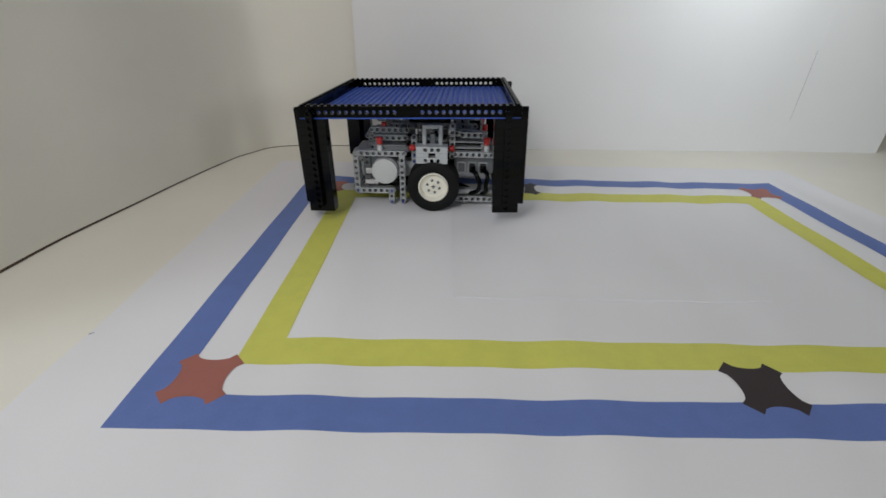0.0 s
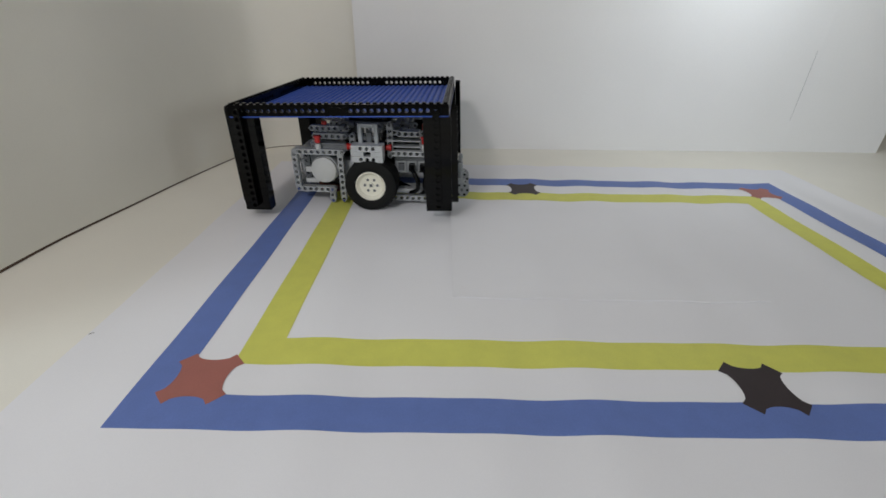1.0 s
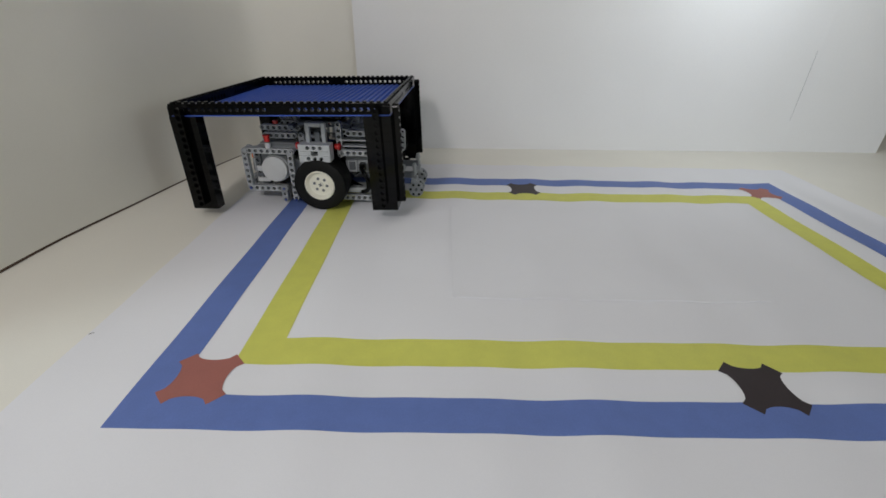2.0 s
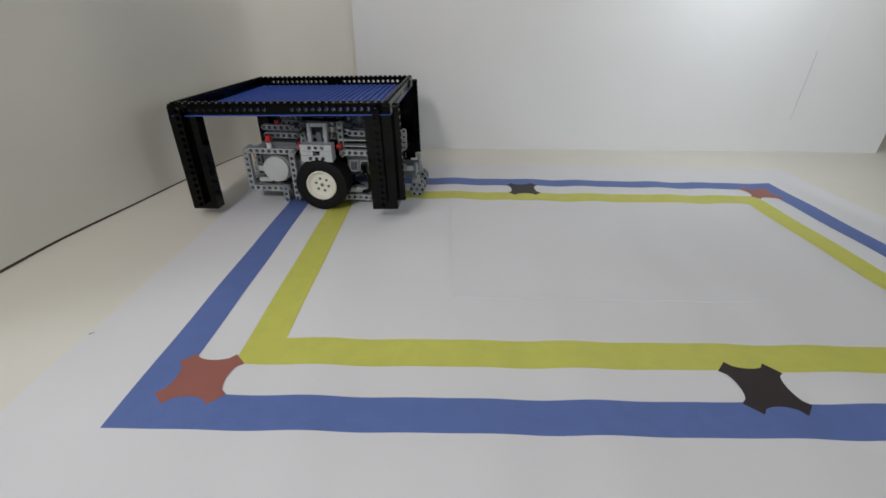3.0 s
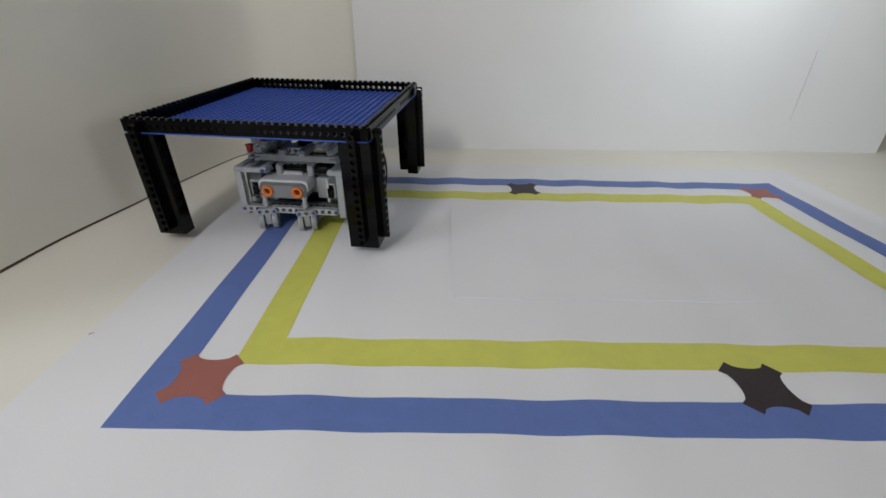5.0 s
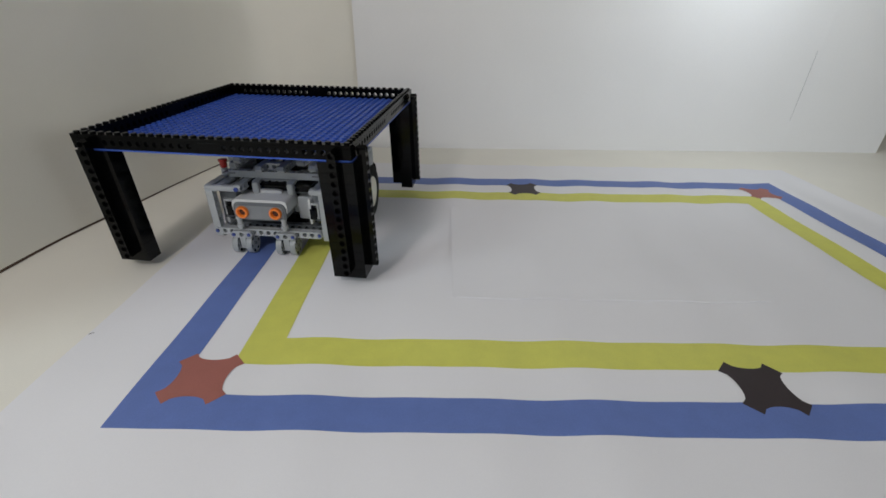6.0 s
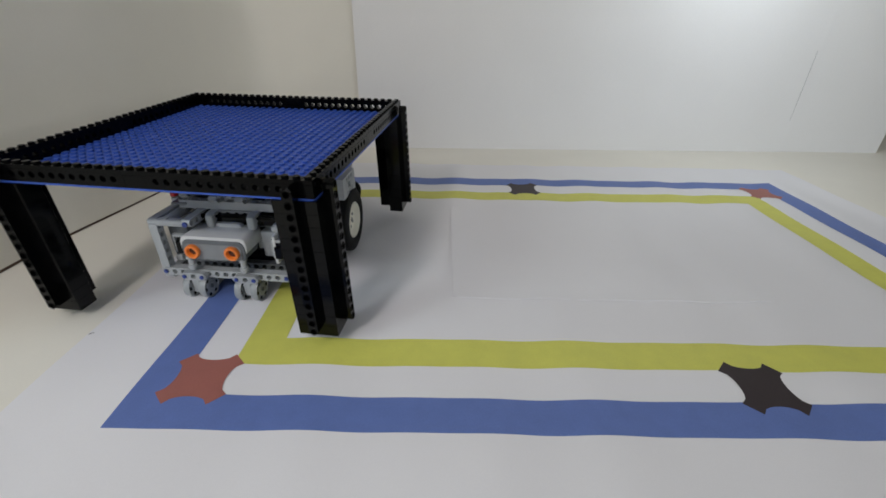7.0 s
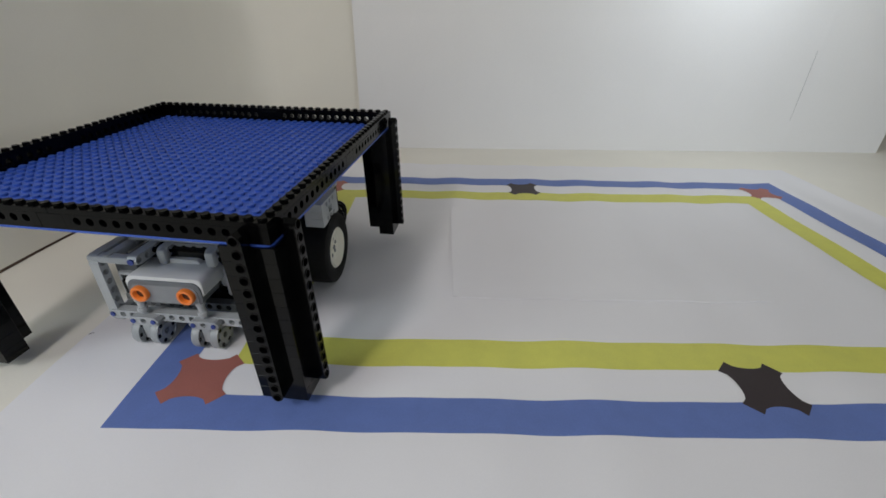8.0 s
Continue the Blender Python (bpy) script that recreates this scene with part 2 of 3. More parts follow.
def side_screen():
    path = spline(SWEEP, 6)
    n = len(path)
    gap = [0.0042 - 0.0036 * max(0.0, min(1.0, (p.y + 0.1) / 0.92)) for p in path]
    ob = empty("side_screen", "bent cream card sheet standing on the desk, a brown strip along its foot", "card sheet")
    part("sheet", ribbon(path, gap, [0.62] * n, 0.0025, 12, lambda u, z: 0.0020 * math.sin(9 * u + 7 * z) * min(1.0, z / 0.1) + 0.0007 * math.sin(43 * u + 1.3) * min(1.0, z / 0.1)), M_CREAM, ob, smooth=True)
    # a separate brown strip fills the space between sheet and desk
    part("foot_strip", ribbon([p + Vector((-0.0012, 0.0004)) for p in path], [-0.0010] * n, [g + 0.0001 for g in gap], 0.002, 1), M_BROWN, ob, "dark brown strip along the lower edge")


def back_screen():
    ob = empty("back_screen", "white card panel with a vertical crease standing on the desk", "card panel")
    pts = [Vector((-0.1642 + (0.684 + 0.1642) * i / 24, 0.838 + 0.025 * (i / 24) ** 1.4)) for i in range(25)]
    part("panel", ribbon(pts, [-0.0010] * 25, [0.62] * 25, 0.002, 10, lambda u, z: 0.0012 * math.sin(5 * u + 4 * z)), M_PANEL, ob, smooth=True)
    side = [Vector((0.6835 + (0.884 - 0.6835) * i / 6, 0.8646 + 0.002 * i / 6)) for i in range(7)]
    bm = bmesh.new()                   # a thin grey strip for the crease's shade and dirt, wider in the middle
    ring = [(0.6782, 0.062), (0.6785, 0.120), (0.6784, 0.186), (0.6782, 0.186), (0.6780, 0.120)]
    fr = [bm.verts.new((x, 0.8609, z)) for x, z in ring]
    bk = [bm.verts.new((x, 0.8632, z)) for x, z in ring]
    bm.faces.new(fr)
    bm.faces.new(list(reversed(bk)))
    for k in range(5):
        bm.faces.new((fr[k], bk[k], bk[(k + 1) % 5], fr[(k + 1) % 5]))
    part("crease", bm, M_PALE, ob, "thin grey strip for the shade and dirt in the card's crease")
    part("folded_panel", ribbon(side, [-0.0010] * 7, [0.62] * 7, 0.0012, 4), M_PANEL, ob)


# ---------------------------------------------------------------- printed track
TURN = Matrix.Translation((-0.2141, 0.1782, 0)) @ pose(0, 0, 0, 0, 0, 0.26)
W, D = 0.744, 0.4805


def swell(u, v):
    """Height of the wavy paper."""
    e = 0.0008 * math.sin(62 * u + 0.8 * math.sin(9 * v)) + 0.0006 * math.sin(97 * u + 2.0 + 5 * v) + 0.0005 * math.sin(48 * v + 11 * u)
    return 0.0005 + e * 0.72


def patch(outline, lift, cell=0.006):
    """A flat printed figure laid on the wavy paper: cut into small cells."""
    bm = bmesh.new()
    bm.faces.new([bm.verts.new((u, v, 0)) for u, v in outline])
    us, vs = [p[0] for p in outline], [p[1] for p in outline]
    for lo, hi, axis in ((min(us), max(us), 0), (min(vs), max(vs), 1)):
        x = math.floor(lo / cell) * cell + cell
        while x < hi - 1e-6:
            co, no = ((x, 0, 0), (1, 0, 0)) if axis == 0 else ((0, x, 0), (0, 1, 0))
            bmesh.ops.bisect_plane(bm, geom=bm.verts[:] + bm.edges[:] + bm.faces[:], plane_co=co, plane_no=no, dist=1e-7)
            x += cell
    for vert in bm.verts:
        vert.co.z = swell(vert.co.x, vert.co.y) + lift
    top = bm.faces[:]
    bmesh.ops.recalc_face_normals(bm, faces=top)
    for f in bm.faces:
        if f.normal.z < 0:
            f.normal_flip()
    bm.transform(TURN)
    return bm


def put_patch(name, outline, lift, mat, parent, label):
    bm = patch(outline, lift)
    me = bpy.data.meshes.new(name)
    bm.to_mesh(me)
    bm.free()
    me.materials.append(mat)
    for p in me.polygons:
        p.use_smooth = True
    ob = new(name, me)
    ob.parent = parent
    return tagged(ob, label)


def star(cu, cv, h=0.0245):
    """A square with cut corners and hollowed sides."""
    pts, c = [], 0.0095
    for k in range(4):
        a = k * math.pi / 2
        ca, sa = math.cos(a), math.sin(a)
        for s in [i / 8 for i in range(9)]:
            y = -(h - c) + 2 * (h - c) * s
            x = h - 0.0068 * math.sqrt(max(0.0, 1 - (2 * s - 1) ** 2))
            pts.append((cu + x * ca - y * sa, cv + x * sa + y * ca))
    return pts


def mitred(i, j):
    """Four strips between the insets i and j of the track."""
    a, b, c, d = (i, i), (W - i, i), (W - i, D - i), (i, D - i)
    e, f, g, k = (j, j), (W - j, j), (W - j, D - j), (j, D - j)
    return [[a, b, f, e], [b, c, g, f], [c, d, k, g], [d, a, e, k]]


def track_mat():
    ob = empty("track_mat", "large white paper mat printed with a blue and yellow track", "paper mat")
    nu, nv = 148, 104
    bm = bmesh.new()
    u0, u1, v0, v1 = -0.072, W + 0.072, -0.072, D + 0.074
    rows = []
    for j in range(nv + 1):
        row = []
        for i in range(nu + 1):
            u, v = u0 + (u1 - u0) * i / nu, v0 + (v1 - v0) * j / nv
            row.append(bm.verts.new((u, v, swell(u, v))))
        rows.append(row)
    for j in range(nv):
        for i in range(nu):
            bm.faces.new((rows[j][i], rows[j][i + 1], rows[j + 1][i + 1], rows[j + 1][i]))
    edge = [e for e in bm.edges if e.is_boundary]
    ext = bmesh.ops.extrude_edge_only(bm, edges=edge)
    for g in ext["geom"]:
        if isinstance(g, bmesh.types.BMVert):
            g.co.z = -0.0010
    bm.transform(TURN)
    part("paper", bm, M_PAPER, ob, smooth=True)
    for o in mitred(0.0, 0.0285):
        put_patch("blue_line", o, 0.00025, M_BLUE, ob, "wide blue printed line")
    for o in mitred(0.0585, 0.0885):
        put_patch("yellow_line", o, 0.00025, M_YELLOW, ob, "wide yellow printed line")
    for cu, cv in ((0.042, 0.0437), (W - 0.042, D - 0.0437), (0.042, D - 0.0437)):
        put_patch("corner_marker", star(cu, cv), 0.00036, M_RED, ob, "brick red printed corner marker")
    put_patch("nick", [(-0.0712, 0.0880), (-0.0685, 0.0905), (-0.0680, 0.0900), (-0.0708, 0.0872)], 0.0003, M_DARK, ob, "tiny dark nick near the edge")
    for cu, cv in ((0.4475, 0.0425), (0.337, D - 0.0437)):
        put_patch("side_marker", star(cu, cv), 0.00036, M_DARK, ob, "nearly black printed marker")


def loose_sheet():
    ob = empty("paper_sheet", "blank white paper sheet lying inside the track", "paper sheet")
    u0, v0, u1, v1 = 0.2252, 0.1480, 0.5235, 0.3575
    bm = bmesh.new()
    nu, nv = 36, 26
    rows = []
    for j in range(nv + 1):
        row = []
        for i in range(nu + 1):
            u, v = u0 + (u1 - u0) * i / nu, v0 + (v1 - v0) * j / nv
            curl = 0.0003 * max(0.0, 1 - (v - v0) / 0.012) * max(0.0, math.sin(20 * (u - u0) - 0.4)) + 0.0021 * max(0.0, 1 - (u - u0) / 0.010) * (0.75 + 0.25 * math.sin(31 * v))
            row.append(bm.verts.new((u, v, swell(u, v) + 0.0006 + curl)))
        rows.append(row)
    for j in range(nv):
        for i in range(nu):
            bm.faces.new((rows[j][i], rows[j][i + 1], rows[j + 1][i + 1], rows[j + 1][i]))
    ext = bmesh.ops.extrude_edge_only(bm, edges=[e for e in bm.edges if e.is_boundary])
    for g in ext["geom"]:
        if isinstance(g, bmesh.types.BMVert):
            g.co.z -= 0.00055
    bm.transform(TURN)
    part("sheet", bm, M_PAPER, ob, smooth=True)


# ---------------------------------------------------------------- toy table, carried by the robot
def stud(bm, x, y, z, seg=10):
    r, h = 0.00245, 0.0017
    a = [bm.verts.new((x + r * math.cos(2 * math.pi * k / seg), y + r * math.sin(2 * math.pi * k / seg), z)) for k in range(seg)]
    b = [bm.verts.new((v.co.x, v.co.y, z + h * 0.85)) for v in a]
    c = [bm.verts.new((x + (v.co.x - x) * 0.9, y + (v.co.y - y) * 0.9, z + h)) for v in a]
    for k in range(seg):
        j = (k + 1) % seg
        bm.faces.new((a[k], a[j], b[j], b[k]))
        bm.faces.new((b[k], b[j], c[j], c[k]))
    bm.faces.new(c)


def toy_table():
    """Origin: the middle of the table, at the height of the rim's holes."""
    ob = empty("toy_table", "black plastic brick table with a blue studded top", "toy table")
    top = -0.0058                      # upper face of the blue plate
    bm = bmesh.new()
    s, c = 0.128, 0.004
    outline = []
    for sx, sy, a0 in ((1, 1, 0), (-1, 1, 90), (-1, -1, 180), (1, -1, 270)):
        for k in range(5):
            a = radians(a0 + 22.5 * k)
            outline.append((sx * (s - c) + c * math.cos(a), sy * (s - c) + c * math.sin(a)))
    lo = [bm.verts.new((x, y, top - 0.0014)) for x, y in outline]
    hi = [bm.verts.new((x, y, top)) for x, y in outline]
    bm.faces.new(hi)
    bm.faces.new(list(reversed(lo)))
    for k in range(len(lo)):
        j = (k + 1) % len(lo)
        bm.faces.new((lo[k], lo[j], hi[j], hi[k]))
    plate = part("baseplate", bm, M_STUDBLUE, ob, "blue studded baseplate")
    bm = bmesh.new()
    for i in range(30):
        for j in range(30):
            stud(bm, (i - 14.5) * P, (j - 14.5) * P, top)
    tagged(part("studs", bm, M_STUDBLUE, plate), kind="stuff")

    # the rim: two pierced bricks and a plain one a side, a studded plate on top
    brick = mesh("rim_brick", holed(13, height=0.0096, hz=0.0058, thick=0.0078, rounded=False, r=0.00245, bm=box(box(bmesh.new(), -0.004, -0.00005, 0, 0.0078, 0, 0.0096), 13 * P + 0.00005, 13.5 * P - 0.0001, 0, 0.0078, 0, 0.0096)), M_RIM)
    plain = mesh("plain_brick", box(bmesh.new(), -0.0079, 0.0079, 0, 0.0078, 0, 0.0096, 0.0002), M_RIM)
    corner = mesh("corner_brick", box(bmesh.new(), -0.0039, 0.0039, 0, 0.0078, 0, 0.0096, 0.0002), M_RIM)

    def plate_mesh(n):
        b = box(bmesh.new(), 0.0001, n * P - 0.0001, 0, 0.0078, 0, 0.0031, 0.00015)
        for i in range(n):
            stud(b, (i + 0.5) * P, 0.004, 0.0031, 12)
        return mesh("rim_plate", b, M_RIM)
    plates = {16: plate_mesh(16), 15: plate_mesh(15)}
    for k in range(4):
        turn = pose(0, 0, 0, 0, 0, 90 * k)
        base = turn @ pose(0, -0.1279, top)
        for sgn, x in ((1, 0.012), (-1, -0.116)):
            part("rim_brick", brick, None, ob).matrix_basis = base @ pose(x, 0, 0)
        part("plain_brick", plain, None, ob).matrix_basis = base
        if k % 2 == 0:
            for x in (-0.124, 0.124):
                part("corner_brick", corner, None, ob).matrix_basis = base @ pose(x, 0, 0)
        n = 16 if k % 2 == 0 else 15
        for x in (-n * P, 0):
            part("rim_plate", plates[n], None, ob).matrix_basis = base @ pose(x, 0, 0.0097)

    # legs: an angled stack of bricks, four studs wide, with a pierced bar upright on each outer face
    lo, mid, hi = 0.0962, 0.1120, 0.1279

    def course_mesh():
        bm = bmesh.new()
        ring = [(lo, hi), (lo, mid), (mid, mid), (mid, lo), (hi, lo), (hi, hi)]
        low = [bm.verts.new((x, y, 0)) for x, y in ring]
        upp = [bm.verts.new((x, y, 0.00945)) for x, y in ring]
        bm.faces.new(upp)
        bm.faces.new(list(reversed(low)))
        for k in range(6):
            bm.faces.new((low[k], low[(k + 1) % 6], upp[(k + 1) % 6], upp[k]))
        bmesh.ops.bevel(bm, geom=bm.edges[:], offset=0.00012, segments=1, affect="EDGES")
        return mesh("leg_brick", bm, M_BLACK)

    course = course_mesh()
    bm = holed(15, height=0.0076, thick=0.0074, r=0.00245, bm=box(bmesh.new(), 0.003, 0.117, 0.0030, 0.0044, 0.0008, 0.0068))
    for i in range(15):                # raised lips round the holes
        c = Vector(((i + 0.5) * P, 0.0074, 0.0038))
        loops = []
        for r, h in ((0.0025, 0.0), (0.0026, 0.0004), (0.0030, 0.0004), (0.0032, 0.0)):
            loops.append([bm.verts.new(c + Vector((r * math.cos(k * math.pi / 6), h, r * math.sin(k * math.pi / 6)))) for k in range(12)])
        for p, q in zip(loops, loops[1:]):
            for k in range(12):
                bm.faces.new((q[k], q[(k + 1) % 12], p[(k + 1) % 12], p[k]))
    fin = mesh("leg_bar", bm, M_BLACK)
    for k, (a, b) in enumerate(((1, 1), (1, 1), (1, -0.4), (-0.4, 1))):  # each leg leans its own way, mostly outwards
        turn = pose(0, 0, 0, 0, 0, 90 * k) @ pose(0.0015 * a, 0.0015 * b, -0.0017 * (a + b), 0.86 * b, -0.86 * a, 0)
        for i in range(12):
            part("leg_brick", course, None, ob).matrix_basis = turn @ pose(0, 0, top - 0.0016 - 0.00948 * (i + 1))
        zb = -0.1160                  # the bars reach from the feet to half the rim
        part("leg_bar", fin, None, ob).matrix_basis = turn @ pose(0.1281, 0.1120 - 0.0038, zb, 0, 0, -90) @ pose(0, 0, 0, 0, -90, 0)
        part("leg_bar", fin, None, ob).matrix_basis = turn @ pose(0.1120 + 0.0038, 0.1281, zb) @ pose(0, 0, 0, 0, -90, 0)
    return ob


# ---------------------------------------------------------------- robot
YC = 0.0155                            # middle line of the robot
WHEEL_X, WHEEL_R = -0.0272, 0.0344


def pin(parent, x, y, z, axis, mat, length=0.0012, r=0.0023, name="pin", label=""):
    bm = cyl(bmesh.new(), (x, y, z), axis, r, length, 12, bevel=0.0003)
    return part(name, bm, mat, parent, label)


def drive_wheel(parent, sgn):
    """Origin on the axle, in the plane of the wheel's outer face; sgn: the side it looks to."""
    w = new("wheel")
    w.parent = parent
    R = WHEEL_R
    prof = [(0.0192, 0.0), (0.0225, 0.0014), (0.0305, 0.0014), (0.0333, 0.0002), (0.0342, -0.0022), (R, -0.005), (R, -0.029), (0.0342, -0.0318), (0.0333, -0.0336), (0.0305, -0.034), (0.0225, -0.034), (0.0192, -0.033)]
    bm = revolve(bmesh.new(), [(r, z * sgn) for r, z in prof], (0, 0, 0), "y", 56)
    tyre = part("tyre", bm, M_TYRE, w, "smooth fat black rubber tyre", smooth=True)
    # tread blocks round the shoulder
    bm = bmesh.new()
    for k in range(44):
        a = 2 * math.pi * k / 44
        m = Matrix.Rotation(a, 4, "Y") @ pose(R - 0.0007, 0, 0)
        for y0 in (-0.012, -0.026):
            c = bmesh.ops.create_cube(bm, size=1, matrix=m @ Matrix.Translation((0, sgn * (y0 + (0.004 if k % 2 else 0)), 0)) @ Matrix.Diagonal((0.0015, 0.007, 0.0028, 1)))
    tagged(part("tread", bm, M_TYRE, tyre), kind="stuff")
    prof = [(0.0197, 0.0002), (0.0197, -0.03), (0.0180, -0.03), (0.0175, -0.010), (0.0150, -0.0115), (0.0065, -0.0115), (0.0, -0.0115), (0.0, -0.0030), (0.0034, -0.0030), (0.0040, -0.0042), (0.0120, -0.0048), (0.0150, -0.0044), (0.0168, -0.0015), (0.0184, 0.0014)]
    bm = revolve(bmesh.new(), [(r, z * sgn) for r, z in prof], (0, 0, 0), "y", 48)
    hub = part("hub", bm, M_HUB, w, "ivory plastic wheel hub with six holes", smooth=True)
    # no real holes: dark plugs stand for the shade in them
    for k in range(6):
        a = k * math.pi / 3 + 0.3
        bm = cyl(bmesh.new(), (0.0083 * math.cos(a), -sgn * 0.0045, 0.0083 * math.sin(a)), "y", 0.0018, 0.0012, 12)
        part("hub_hole", bm, M_DGREY, hub, "dark plug painting a pin hole's shade")
    bm = box(box(bmesh.new(), -0.0024, 0.0024, -0.0005, 0.0005, -0.0008, 0.0008), -0.0008, 0.0008, -0.0005, 0.0005, -0.0024, 0.0024)
    part("axle_end", bm, M_DGREY, hub, "grey cross axle end").location = (0, -sgn * 0.0028, 0)
    return w


def caster(parent):
    """Origin on the swivel, on the ground; two discs under it."""
    c = new("caster")
    c.parent = parent
    bm = cyl(bmesh.new(), (0, 0, 0.0385), "z", 0.0026, 0.017, 12)
    cyl(bm, (0, 0, 0.0335), "z", 0.0036, 0.0035, 16, bevel=0.0004)
    cyl(bm, (0, 0, 0.0425), "z", 0.0035, 0.003, 16, bevel=0.0004)
    part("swivel_post", bm, M_GREY, c, smooth=True)
    part("crossbar", holed(3, m=pose(-0.0037, -0.012, 0.0200, 0, 0, 90) @ pose(0, -0.0074, 0), holes=(1,)), M_GREY, c, "light grey cross piece with two blue pins")
    for y in (-0.008, 0.008):
        pin(c, 0.0042, y, 0.0237, "x", M_BLUEP, 0.0012, 0.0019, "blue_pin", "blue friction pin")
    bm = box(bmesh.new(), -0.0070, 0.0030, -0.0036, 0.0036, 0.0065, 0.0215, 0.0012)
    part("fork", bm, M_GREY, c)
    for y in (-0.0075, 0.0075):
        bm = bmesh.new()
        prof = [(0.0026, -0.0030), (0.0060, -0.0030), (0.0064, -0.0022), (0.0094, -0.0022), (0.0098, -0.0030), (0.0106, -0.0030), (0.0109, -0.0022),
                (0.0109, 0.0022), (0.0106, 0.0030), (0.0098, 0.0030), (0.0094, 0.0022), (0.0064, 0.0022), (0.0060, 0.0030), (0.0026, 0.0030)]
        revolve(bm, prof, (-0.0030, y, 0.0109), "y", 28)
        disc = part("caster_disc", bm, M_DISC, c, "grey disc wheel with a ring of holes", smooth=True)
        # holes are painted as black plugs, dark like their shaded insides
        for k in range(6):
            a = k * math.pi / 3
            bm = cyl(bmesh.new(), (-0.0030 + 0.0079 * math.cos(a), y, 0.0109 + 0.0079 * math.sin(a)), "y", 0.0017, 0.0050, 10)
            part("disc_hole", bm, M_BLACK, disc)
        part("axle_end", cyl(bmesh.new(), (-0.0030, y, 0.0109), "y", 0.0020, 0.0070, 10), M_DGREY, disc)
    return c


def motor(parent, y0, sgn, x=0.039):
    """A gear motor lying behind the side frame."""
    bm = cyl(bmesh.new(), (x, y0 - sgn * 0.022, 0.047), "y", 0.0185, 0.040, 28, bevel=0.001)
    box(bm, x - 0.006, x + 0.022, y0 - sgn * 0.036, y0 - sgn * 0.010, 0.034, 0.060, 0.002)
    box(bm, x - 0.060, x - 0.010, y0 - sgn * 0.036, y0 - sgn * 0.012, 0.036, 0.058, 0.003)
    part("motor_body", bm, M_GREY, parent, "pale grey gear motor", smooth=True)
    bm = cyl(bmesh.new(), (x, y0 - sgn * 0.0005, 0.0475), "y", 0.0172, 0.009, 40, bevel=0.0012)
    part("motor_cap", bm, M_WHITE, parent, "round white motor cap", smooth=True)
    bm = box(bmesh.new(), x + 0.014, x + 0.026, y0 - sgn * 0.008, y0 - sgn * 0.001, 0.043, 0.0505, 0.0008)
    box(bm, x + 0.010, x + 0.028, y0 - sgn * 0.008, y0 - sgn * 0.002, 0.028, 0.034, 0.0008)
    part("motor_lug", bm, M_WHITE, parent)


